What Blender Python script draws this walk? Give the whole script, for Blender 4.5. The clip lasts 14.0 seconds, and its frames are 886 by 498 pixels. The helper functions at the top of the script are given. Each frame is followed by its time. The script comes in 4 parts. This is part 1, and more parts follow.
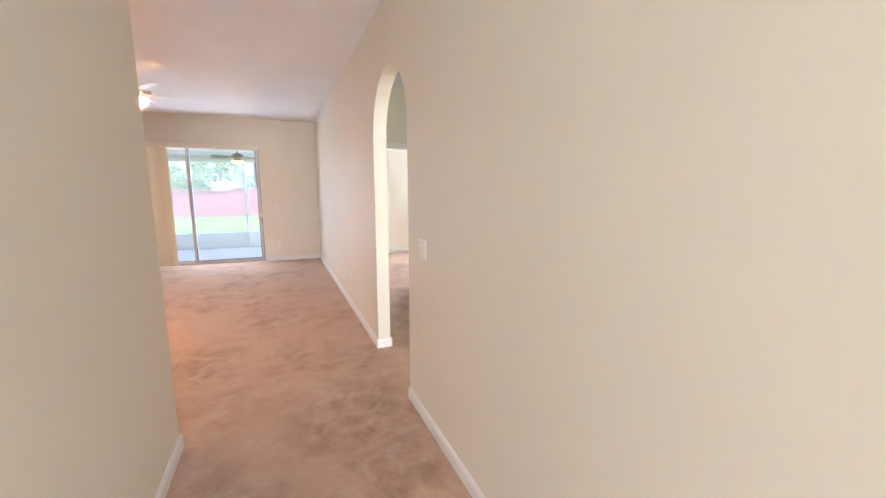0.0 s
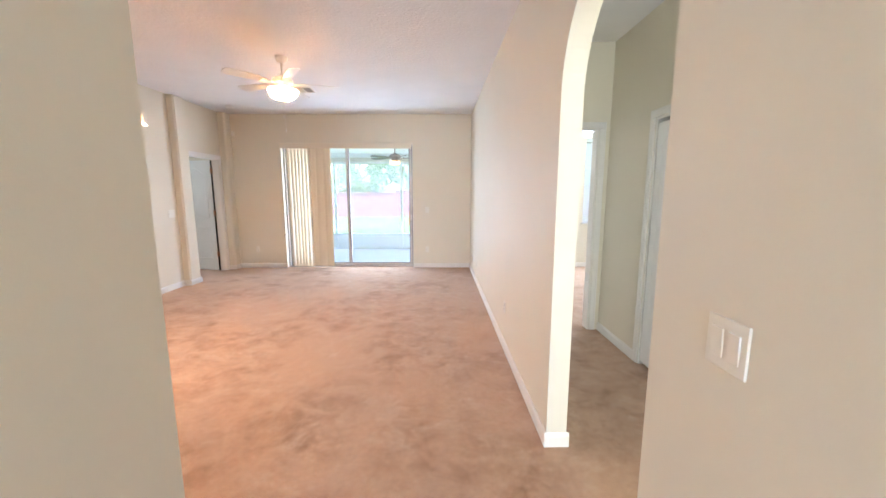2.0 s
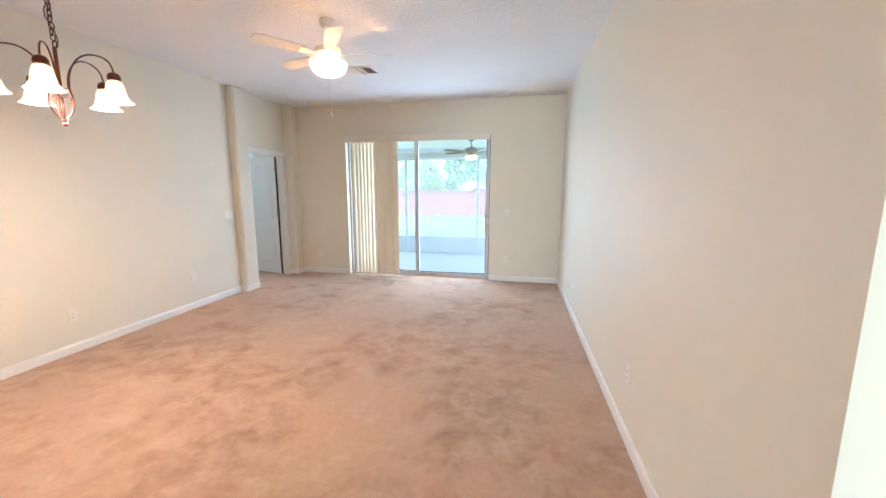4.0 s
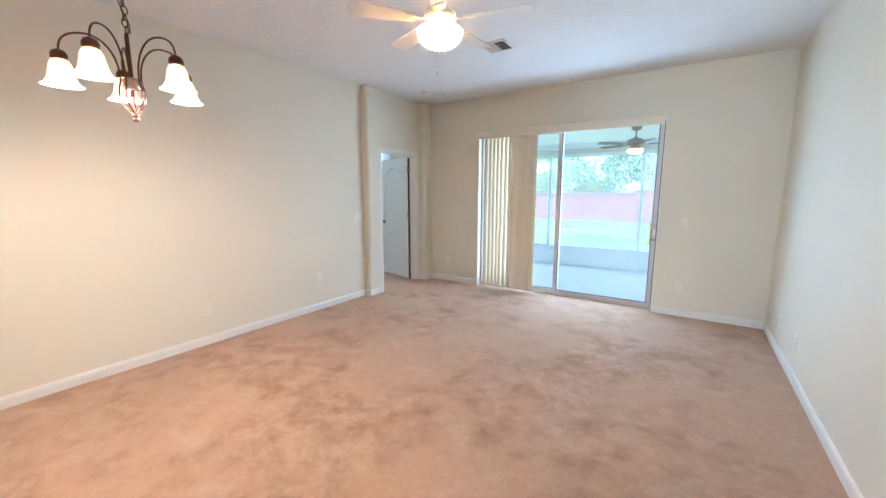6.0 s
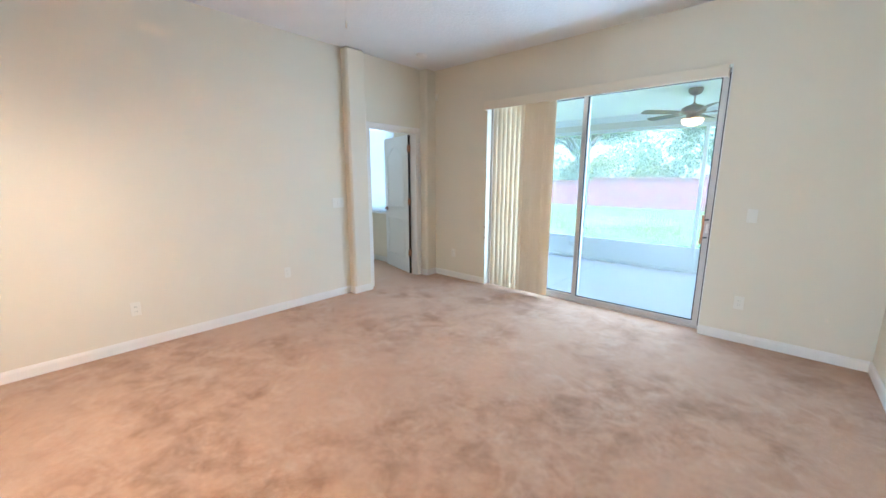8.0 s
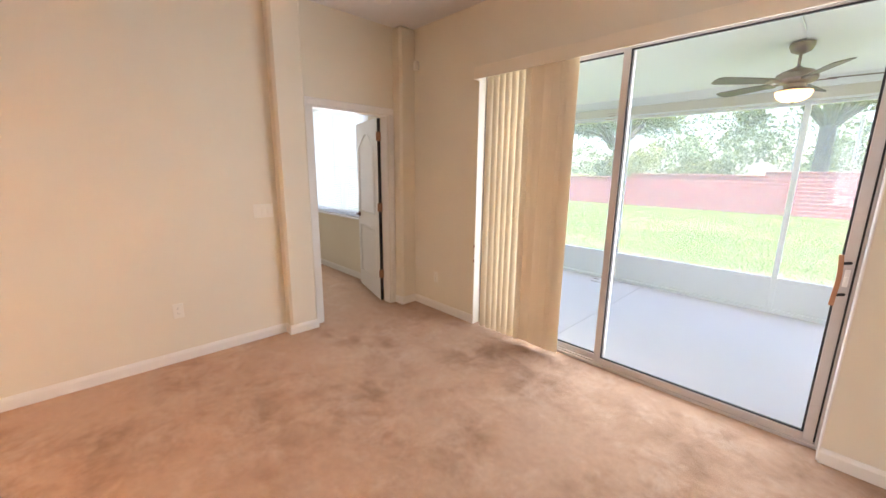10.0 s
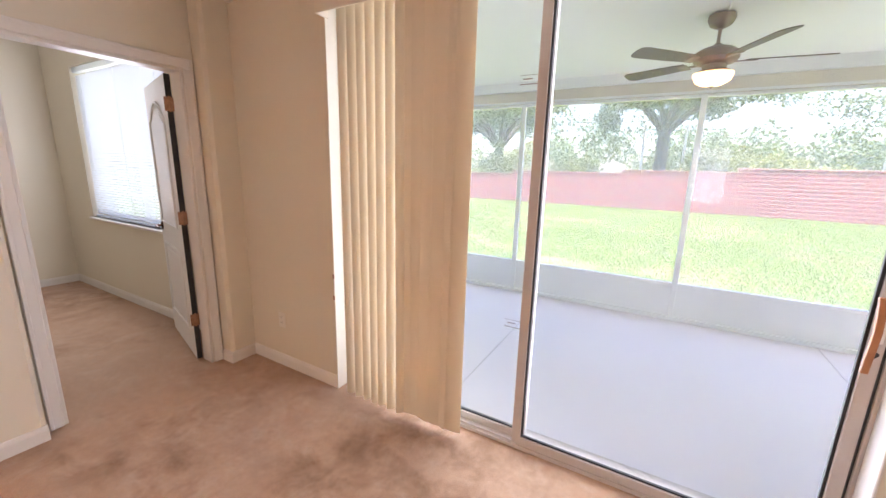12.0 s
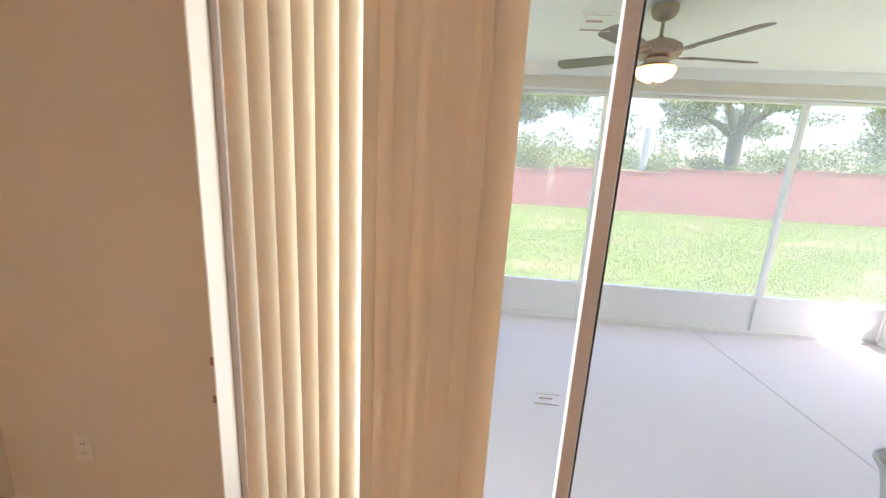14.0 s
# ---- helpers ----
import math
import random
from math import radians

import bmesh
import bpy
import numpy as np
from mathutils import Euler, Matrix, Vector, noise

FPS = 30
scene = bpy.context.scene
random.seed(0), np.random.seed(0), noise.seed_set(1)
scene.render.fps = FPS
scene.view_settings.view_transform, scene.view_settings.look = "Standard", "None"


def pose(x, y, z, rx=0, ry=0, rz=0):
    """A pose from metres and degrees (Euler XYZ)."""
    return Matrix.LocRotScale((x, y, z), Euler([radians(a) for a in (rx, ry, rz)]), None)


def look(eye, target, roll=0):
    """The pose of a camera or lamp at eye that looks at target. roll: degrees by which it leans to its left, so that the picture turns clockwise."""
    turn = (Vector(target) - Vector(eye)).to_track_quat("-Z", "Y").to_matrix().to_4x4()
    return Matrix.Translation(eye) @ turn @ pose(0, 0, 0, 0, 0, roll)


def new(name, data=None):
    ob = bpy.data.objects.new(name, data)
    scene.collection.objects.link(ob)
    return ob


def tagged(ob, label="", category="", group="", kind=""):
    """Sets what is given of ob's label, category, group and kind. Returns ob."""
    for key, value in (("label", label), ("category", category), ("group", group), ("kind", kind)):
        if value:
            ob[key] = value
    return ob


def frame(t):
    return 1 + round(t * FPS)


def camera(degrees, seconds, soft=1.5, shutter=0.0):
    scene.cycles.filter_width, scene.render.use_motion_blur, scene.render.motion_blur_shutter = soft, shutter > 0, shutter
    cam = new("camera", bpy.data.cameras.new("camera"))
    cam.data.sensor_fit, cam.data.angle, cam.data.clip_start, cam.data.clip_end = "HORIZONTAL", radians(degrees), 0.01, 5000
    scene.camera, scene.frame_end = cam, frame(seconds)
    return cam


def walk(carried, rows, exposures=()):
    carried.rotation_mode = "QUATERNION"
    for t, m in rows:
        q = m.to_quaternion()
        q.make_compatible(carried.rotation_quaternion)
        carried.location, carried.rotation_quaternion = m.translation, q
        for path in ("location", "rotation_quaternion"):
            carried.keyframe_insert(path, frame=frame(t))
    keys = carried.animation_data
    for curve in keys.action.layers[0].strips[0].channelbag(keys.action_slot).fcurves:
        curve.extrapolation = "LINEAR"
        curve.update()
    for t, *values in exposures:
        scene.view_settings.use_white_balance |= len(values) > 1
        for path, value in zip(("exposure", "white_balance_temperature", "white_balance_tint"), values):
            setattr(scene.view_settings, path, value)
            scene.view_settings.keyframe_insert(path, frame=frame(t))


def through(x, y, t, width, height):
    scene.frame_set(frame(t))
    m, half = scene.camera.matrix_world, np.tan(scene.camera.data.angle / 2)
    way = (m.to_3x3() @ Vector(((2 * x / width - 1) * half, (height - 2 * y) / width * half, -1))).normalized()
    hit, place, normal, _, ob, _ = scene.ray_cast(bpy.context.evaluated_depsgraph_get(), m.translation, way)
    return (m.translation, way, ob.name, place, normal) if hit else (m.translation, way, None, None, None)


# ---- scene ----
cam = camera(99.2, 14.0)
PATH = [
    (0, (0.812, 0.717, 1.491), (1.601, 2.529, 1.181), 0.1),
    (0.5, (0.877, 1.024, 1.47), (1.362, 2.941, 1.17), 0.1),
    (1, (0.907, 1.351, 1.485), (1.21, 3.305, 1.186), 0.2),
    (1.5, (0.959, 1.731, 1.502), (1.118, 3.701, 1.196), 0.2),
    (2, (0.99, 2.103, 1.455), (1.017, 4.08, 1.157), 0.0),
    (2.5, (0.959, 2.446, 1.484), (0.909, 4.422, 1.18), 0.2),
    (3, (0.941, 2.747, 1.483), (0.822, 4.719, 1.174), 0.1),
    (5.5, (0.9, 3.879, 1.466), (-0.022, 5.628, 1.165), 0.2),
    (6, (0.834, 4.133, 1.478), (-0.249, 5.787, 1.177), 0.1),
    (6.5, (0.927, 4.387, 1.445), (-0.25, 5.973, 1.128), 0.0),
    (7, (1.021, 4.661, 1.444), (-0.225, 6.187, 1.097), -0.0),
    (7.5, (0.98, 4.939, 1.434), (-0.298, 6.433, 1.065), 0.2),
    (8, (0.923, 5.264, 1.435), (-0.374, 6.74, 1.061), 0.1),
    (8.2, (0.875, 5.427, 1.443), (-0.418, 6.903, 1.053), 0.1),
    (10.3, (0.28, 6.846, 1.491), (-1.161, 8.172, 1.083), 0.5),
    (10.5, (0.215, 6.932, 1.488), (-1.246, 8.235, 1.078), 0.4),
    (11, (0.034, 7.215, 1.504), (-1.435, 8.506, 1.087), 0.5),
    (11.5, (-0.08, 7.487, 1.454), (-1.337, 8.988, 1.045), 0.8),
    (12, (-0.232, 7.713, 1.472), (-1.19, 9.417, 1.05), 1.5),
    (12.5, (-0.401, 7.846, 1.466), (-1.139, 9.656, 1.042), 1.9),
    (13, (-0.564, 7.96, 1.473), (-0.932, 9.88, 1.051), 2.5),
    (13.5, (-0.816, 8.155, 1.45), (-0.972, 10.104, 1.029), 3.1),
    (14, (-1.111, 8.302, 1.457), (-1.277, 10.248, 1.028), 3.3),
]
EXPOSURE = [(0.0, 2.75, 5700, 24), (1.0, 2.85, 5600, 21), (2.2, 2.97, 5400, 17), (3.2, 2.95, 5250, 13), (5.5, 2.74, 4850, 8), (8.2, 2.77, 4850, 7), (10.3, 2.57, 6600, 28), (12.0, 2.5, 6500, 32), (13.0, 2.4, 6400, 33), (13.6, 2.33, 6300, 32), (14.0, 2.33, 6700, 27)]
walk(cam, [(t, look(eye, target, roll)) for t, eye, target, roll in PATH], EXPOSURE)

# ---------------------------------------------------------------- plan (metres)
XR, XR2 = 1.612, 1.728            # long wall with the arch, both faces
YF, YF2 = 9.40, 9.62             # far wall, both faces
XD = -3.00                       # dining wall
XP, XP2 = -2.897, -2.85          # faces of the near and far pilasters beside the bedroom door
XB, XB2 = -2.975, -3.085          # door wall, both faces
ZC = 2.88                        # ceiling
XL, XL2 = 0.208, 0.068            # short wall of the entry hall
YL, YL2 = 3.150, 3.010            # end of that wall, front wall of the dining side
YE = -3.20                       # entry end
HX, HY = 2.70, 5.95              # side hall: closet wall, end wall
AY0, AY1, ATOP = 3.145, 4.087, 2.405  # arch
SX0, SX1, SZ = -1.945, 0.520, 2.360      # glass door opening
DY0, DY1, DZ = 8.300, 9.135, 2.045    # bedroom door opening
PX0, PX1, PY = -3.46, 3.00, 12.24     # screened porch



def far(x):
    """The living room's far wall, sheared a little to fit the camera's view."""
    return 9.393 - 0.012 * (x + 2.9)


# ---------------------------------------------------------------- light
world = bpy.data.worlds.new("sky")
scene.world = world
world.use_nodes = True
wn = world.node_tree.nodes
sky = wn.new("ShaderNodeTexSky")
sky.sky_type = 'NISHITA'
sky.sun_disc = False
sky.sun_elevation = radians(66)
sky.sun_rotation = radians(115)
sky.air_density = 1.0
sky.dust_density = 2.0
wn["Background"].inputs["Strength"].default_value = 0.15
world.node_tree.links.new(sky.outputs[0], wn["Background"].inputs[0])


def lamp(name, kind, m, power, colour, **kw):
    d = bpy.data.lights.new(name, kind)
    d.energy, d.color = power, colour
    for k, v in kw.items():
        if k == "size": d.size = v
        if k == "size_y": d.shape, d.size_y = 'RECTANGLE', v
        if k == "radius": d.shadow_soft_size = v
        if k == "angle": d.angle = radians(v)
    ob = new(name, d)
    ob.matrix_world = m
    return ob


SUN_FROM = Vector((math.sin(radians(115)) * math.cos(radians(66)), math.cos(radians(115)) * math.cos(radians(66)), math.sin(radians(66))))
lamp("sun", 'SUN', look(SUN_FROM * 40, (0, 0, 0)), 5.0, (1.0, 0.965, 0.92), angle=0.6)
WARM = (1.0, 0.71, 0.47)
BULB, BOWL, PATIO_BULB = 5.3, 290.0, 2.4
DAY = (0.74, 0.88, 1.0)
lamp("daylight_glass_door", 'AREA', look((-0.64, 9.615, 1.18), (-0.64, 5.0, 1.18)), 13.5, (0.78, 0.90, 1.0), size=2.14, size_y=2.1)
lamp("daylight_entry", 'AREA', look((0.88, YE + 0.03, 1.45), (0.88, 5.0, 1.45)), 31.0, (0.84, 0.94, 1.0), size=1.2, size_y=1.7)
# Fill lamp added to brighten the side hall, from an unseen opening.
lamp("fill_side_hall", 'AREA', look((1.97, 1.06, 1.3), (1.97, 5.0, 1.3)), 7.5, (0.90, 0.98, 0.84), size=0.36, size_y=1.2)
lamp("daylight_bedroom", 'AREA', look((-4.70, 9.405, 1.63), (-4.70, 5.0, 1.63)), 6.5, (0.82, 0.95, 1.0), size=1.62, size_y=1.4)
lamp("daylight_bedroom_blind", 'AREA', look((-4.70, 9.50, 1.63), (-4.70, 5.0, 1.63)), 3.4, (0.88, 0.97, 1.0), size=1.62, size_y=1.4)
lamp("daylight_back_room", 'AREA', look((4.25, 9.395, 1.63), (4.25, 5.0, 1.63)), 20.0, DAY, size=1.0, size_y=1.4)

# ---------------------------------------------------------------- materials


def material(name, base, rough=0.6, metal=0.0, vary=0.0, scale=6.0, fine=0.0, fine_scale=120.0, bump=0.0, bump_scale=200.0,
             other=None, spec=None, alpha=None, trans=0.0, rand=0.0, emit=None, strength=0.0, rough_vary=0.0, detail=4.0):
    m = bpy.data.materials.new(name)
    m.use_nodes = True
    nt = m.node_tree
    n, l = nt.nodes, nt.links
    b = n["Principled BSDF"]
    b.inputs["Roughness"].default_value = rough
    b.inputs["Metallic"].default_value = metal
    b.inputs["Base Color"].default_value = (*base, 1)
    if spec is not None: b.inputs["Specular IOR Level"].default_value = spec
    if trans: b.inputs["Transmission Weight"].default_value = trans
    if emit:
        b.inputs["Emission Color"].default_value = (*emit, 1)
        b.inputs["Emission Strength"].default_value = strength
    tc = n.new("ShaderNodeTexCoord")
    col = None
    if vary or fine or rand:
        other = other or tuple(c * 0.7 for c in base)
        mix = n.new("ShaderNodeMixRGB")
        mix.inputs[1].default_value, mix.inputs[2].default_value = (*base, 1), (*other, 1)
        a = n.new("ShaderNodeTexNoise")
        a.inputs["Scale"].default_value, a.inputs["Detail"].default_value = scale, detail
        l.new(tc.outputs["Object"], a.inputs["Vector"])
        ramp = n.new("ShaderNodeMapRange")
        ramp.inputs[1].default_value, ramp.inputs[2].default_value = 0.35, 0.68
        ramp.inputs[3].default_value, ramp.inputs[4].default_value = 0.0, vary
        l.new(a.outputs[0], ramp.inputs[0])
        out = ramp.outputs[0]
        if fine:
            c = n.new("ShaderNodeTexNoise")
            c.inputs["Scale"].default_value, c.inputs["Detail"].default_value = fine_scale, 3
            l.new(tc.outputs["Object"], c.inputs["Vector"])
            r2 = n.new("ShaderNodeMapRange")
            r2.inputs[1].default_value, r2.inputs[2].default_value = 0.3, 0.7
            r2.inputs[3].default_value, r2.inputs[4].default_value = -fine, fine
            l.new(c.outputs[0], r2.inputs[0])
            add = n.new("ShaderNodeMath")
            l.new(out, add.inputs[0]), l.new(r2.outputs[0], add.inputs[1])
            out = add.outputs[0]
        if rand:
            oi = n.new("ShaderNodeObjectInfo")
            r3 = n.new("ShaderNodeMapRange")
            r3.inputs[3].default_value, r3.inputs[4].default_value = -rand, rand
            l.new(oi.outputs["Random"], r3.inputs[0])
            add = n.new("ShaderNodeMath")
            l.new(out, add.inputs[0]), l.new(r3.outputs[0], add.inputs[1])
            out = add.outputs[0]
        if fine or rand: add.use_clamp = True
        l.new(out, mix.inputs[0])
        l.new(mix.outputs[0], b.inputs["Base Color"])
        if rough_vary:
            r4 = n.new("ShaderNodeMapRange")
            r4.inputs[3].default_value, r4.inputs[4].default_value = rough - rough_vary, rough + rough_vary
            l.new(a.outputs[0], r4.inputs[0])
            l.new(r4.outputs[0], b.inputs["Roughness"])
    if bump:
        c = n.new("ShaderNodeTexNoise")
        c.inputs["Scale"].default_value, c.inputs["Detail"].default_value = bump_scale, 4
        l.new(tc.outputs["Object"], c.inputs["Vector"])
        bp = n.new("ShaderNodeBump")
        bp.inputs["Strength"].default_value = bump
        bp.inputs["Distance"].default_value = 0.01
        l.new(c.outputs[0], bp.inputs["Height"])
        l.new(bp.outputs[0], b.inputs["Normal"])
    return m


def carpet_material():
    m = material("carpet", (0.50, 0.375, 0.29), 0.95, spec=0.1)
    nt = m.node_tree
    n, l = nt.nodes, nt.links
    b = n["Principled BSDF"]
    tc = n.new("ShaderNodeTexCoord")
    big = n.new("ShaderNodeTexNoise")
    big.inputs["Scale"].default_value, big.inputs["Detail"].default_value, big.inputs["Roughness"].default_value = 1.05, 5, 0.62
    big.inputs["Distortion"].default_value = 0.6
    l.new(tc.outputs["Object"], big.inputs["Vector"])
    mid = n.new("ShaderNodeTexNoise")
    mid.inputs["Scale"].default_value, mid.inputs["Detail"].default_value, mid.inputs["Roughness"].default_value = 5.2, 6, 0.66
    mid.inputs["Distortion"].default_value = 0.35
    l.new(tc.outputs["Object"], mid.inputs["Vector"])
    fib = n.new("ShaderNodeTexNoise")
    fib.inputs["Scale"].default_value, fib.inputs["Detail"].default_value = 260, 3
    l.new(tc.outputs["Object"], fib.inputs["Vector"])
    r1 = n.new("ShaderNodeMapRange")
    r1.inputs[1].default_value, r1.inputs[2].default_value = 0.40, 0.60
    l.new(big.outputs[0], r1.inputs[0])
    r2 = n.new("ShaderNodeMapRange")
    r2.inputs[1].default_value, r2.inputs[2].default_value = 0.40, 0.64
    l.new(mid.outputs[0], r2.inputs[0])
    mul = n.new("ShaderNodeMath")
    mul.operation = 'MULTIPLY'
    l.new(r1.outputs[0], mul.inputs[0]), l.new(r2.outputs[0], mul.inputs[1])
    soil = n.new("ShaderNodeMixRGB")
    soil.inputs[1].default_value, soil.inputs[2].default_value = (0.54, 0.338, 0.212, 1), (0.335, 0.186, 0.098, 1)
    l.new(mul.outputs[0], soil.inputs[0])
    pale = n.new("ShaderNodeTexNoise")
    pale.inputs["Scale"].default_value, pale.inputs["Detail"].default_value, pale.inputs["Roughness"].default_value = 3.4, 7, 0.72
    pale.inputs["Distortion"].default_value = 0.5
    pm = n.new("ShaderNodeMapping")
    pm.inputs["Location"].default_value = (7.3, 2.1, 0)
    l.new(tc.outputs["Object"], pm.inputs[0]), l.new(pm.outputs[0], pale.inputs["Vector"])
    rp = n.new("ShaderNodeMapRange")
    rp.inputs[1].default_value, rp.inputs[2].default_value, rp.inputs[4].default_value = 0.52, 0.66, 0.6
    l.new(pale.outputs[0], rp.inputs[0])
    lift = n.new("ShaderNodeMixRGB")
    lift.inputs[2].default_value = (0.61, 0.425, 0.295, 1)
    l.new(rp.outputs[0], lift.inputs[0]), l.new(soil.outputs[0], lift.inputs[1])
    mot = n.new("ShaderNodeTexNoise")
    mot.inputs["Scale"].default_value, mot.inputs["Detail"].default_value, mot.inputs["Roughness"].default_value = 24.0, 5, 0.7
    l.new(tc.outputs["Object"], mot.inputs["Vector"])
    rm = n.new("ShaderNodeMapRange")
    rm.inputs[1].default_value, rm.inputs[2].default_value, rm.inputs[3].default_value, rm.inputs[4].default_value = 0.3, 0.7, 0.91, 1.08
    l.new(mot.outputs[0], rm.inputs[0])
    mm = n.new("ShaderNodeMixRGB")
    mm.blend_type = 'MULTIPLY'
    mm.inputs[0].default_value = 1
    l.new(lift.outputs[0], mm.inputs[1]), l.new(rm.outputs[0], mm.inputs[2])
    light = n.new("ShaderNodeMixRGB")
    light.blend_type = 'MULTIPLY'
    light.inputs[0].default_value = 1
    r3 = n.new("ShaderNodeMapRange")
    r3.inputs[1].default_value, r3.inputs[2].default_value, r3.inputs[3].default_value, r3.inputs[4].default_value = 0.3, 0.7, 0.82, 1.12
    l.new(fib.outputs[0], r3.inputs[0])
    l.new(mm.outputs[0], light.inputs[1]), l.new(r3.outputs[0], light.inputs[2])
    l.new(light.outputs[0], b.inputs["Base Color"])
    b.inputs["Sheen Weight"].default_value = 0.25
    bp = n.new("ShaderNodeBump")
    bp.inputs["Strength"].default_value, bp.inputs["Distance"].default_value = 0.55, 0.012
    add = n.new("ShaderNodeMath")
    l.new(fib.outputs[0], add.inputs[0]), l.new(mid.outputs[0], add.inputs[1])
    l.new(add.outputs[0], bp.inputs["Height"])
    l.new(bp.outputs[0], b.inputs["Normal"])
    return m


def glass_material(name, tint=(1, 1, 1)):
    """A thin pane: mostly straight through, with the gloss of glass on top."""
    m = bpy.data.materials.new(name)
    m.use_nodes = True
    n, l = m.node_tree.nodes, m.node_tree.links
    n.remove(n["Principled BSDF"])
    t = n.new("ShaderNodeBsdfTransparent")
    t.inputs[0].default_value = (*tint, 1)
    g = n.new("ShaderNodeBsdfGlossy")
    g.inputs["Roughness"].default_value = 0.02
    lw = n.new("ShaderNodeLayerWeight")
    pw = n.new("ShaderNodeMath")
    pw.operation = 'POWER'
    pw.inputs[1].default_value = 4.0
    f = n.new("ShaderNodeMath")
    f.operation = 'MULTIPLY_ADD'
    f.inputs[1].default_value, f.inputs[2].default_value = 0.7, 0.006
    l.new(lw.outputs["Facing"], pw.inputs[0]), l.new(pw.outputs[0], f.inputs[0])
    mix = n.new("ShaderNodeMixShader")
    l.new(f.outputs[0], mix.inputs[0]), l.new(t.outputs[0], mix.inputs[1]), l.new(g.outputs[0], mix.inputs[2])
    l.new(mix.outputs[0], n["Material Output"].inputs[0])
    return m


def screen_material():
    """Insect screen: fine pale mesh, about two thirds open."""
    m = bpy.data.materials.new("insect_screen")
    m.use_nodes = True
    n, l = m.node_tree.nodes, m.node_tree.links
    n.remove(n["Principled BSDF"])
    t = n.new("ShaderNodeBsdfTransparent")
    d = n.new("ShaderNodeBsdfDiffuse")
    d.inputs[0].default_value = (0.72, 0.74, 0.76, 1)
    tr = n.new("ShaderNodeBsdfTranslucent")
    tr.inputs[0].default_value = (0.85, 0.88, 0.9, 1)
    both = n.new("ShaderNodeMixShader")
    both.inputs[0].default_value = 0.6
    l.new(d.outputs[0], both.inputs[1]), l.new(tr.outputs[0], both.inputs[2])
    mix = n.new("ShaderNodeMixShader")
    mix.inputs[0].default_value = 0.26
    l.new(t.outputs[0], mix.inputs[1]), l.new(both.outputs[0], mix.inputs[2])
    l.new(mix.outputs[0], n["Material Output"].inputs[0])
    return m


def shade_material(name, colour, glow, through_colour):
    """Frosted alabaster glass, lit from inside by its bulb."""
    m = bpy.data.materials.new(name)
    m.use_nodes = True
    n, l = m.node_tree.nodes, m.node_tree.links
    n.remove(n["Principled BSDF"])
    d = n.new("ShaderNodeBsdfDiffuse")
    d.inputs[0].default_value = (*colour, 1)
    tr = n.new("ShaderNodeBsdfTranslucent")
    tr.inputs[0].default_value = (*through_colour, 1)
    e = n.new("ShaderNodeEmission")
    e.inputs[0].default_value = (*glow[:3], 1)
    e.inputs[1].default_value = glow[3]
    tc = n.new("ShaderNodeTexCoord")
    no = n.new("ShaderNodeTexNoise")
    no.inputs["Scale"].default_value, no.inputs["Detail"].default_value, no.inputs["Distortion"].default_value = 14, 3, 1.5
    l.new(tc.outputs["Object"], no.inputs["Vector"])
    r = n.new("ShaderNodeMapRange")
    r.inputs[3].default_value, r.inputs[4].default_value = glow[3] * 0.75, glow[3] * 1.2
    l.new(no.outputs[0], r.inputs[0]), l.new(r.outputs[0], e.inputs[1])
    mix = n.new("ShaderNodeMixShader")
    l.new(d.outputs[0], mix.inputs[1]), l.new(tr.outputs[0], mix.inputs[2])
    add = n.new("ShaderNodeAddShader")
    l.new(mix.outputs[0], add.inputs[0]), l.new(e.outputs[0], add.inputs[1])
    l.new(add.outputs[0], n["Material Output"].inputs[0])
    return m


def see_through(m, colour, share):
    """Lets some light through a thin sheet."""
    n, l = m.node_tree.nodes, m.node_tree.links
    tr = n.new("ShaderNodeBsdfTranslucent")
    tr.inputs[0].default_value = (*colour, 1)
    ms = n.new("ShaderNodeMixShader")
    ms.inputs[0].default_value = share
    l.new(n["Principled BSDF"].outputs[0], ms.inputs[1]), l.new(tr.outputs[0], ms.inputs[2])
    l.new(ms.outputs[0], n["Material Output"].inputs[0])
    return m


def slat_material():
    """White vinyl that lets some daylight through."""
    m = material("white_blind_slat", (0.85, 0.86, 0.86), 0.45, vary=0.2, scale=5, other=(0.80, 0.81, 0.81))
    return see_through(m, (0.85, 0.88, 0.9), 0.5)


def leaf_material(name, a, b):
    m = bpy.data.materials.new(name)
    m.use_nodes = True
    n, l = m.node_tree.nodes, m.node_tree.links
    p = n["Principled BSDF"]
    g = n.new("ShaderNodeNewGeometry")
    mix = n.new("ShaderNodeMixRGB")
    mix.inputs[1].default_value, mix.inputs[2].default_value = (*a, 1), (*b, 1)
    l.new(g.outputs["Random Per Island"], mix.inputs[0])
    l.new(mix.outputs[0], p.inputs["Base Color"])
    p.inputs["Roughness"].default_value = 0.5
    tr = n.new("ShaderNodeBsdfTranslucent")
    l.new(mix.outputs[0], tr.inputs[0])
    ms = n.new("ShaderNodeMixShader")
    ms.inputs[0].default_value = 0.35
    l.new(p.outputs[0], ms.inputs[1]), l.new(tr.outputs[0], ms.inputs[2])
    l.new(ms.outputs[0], n["Material Output"].inputs[0])
    return m


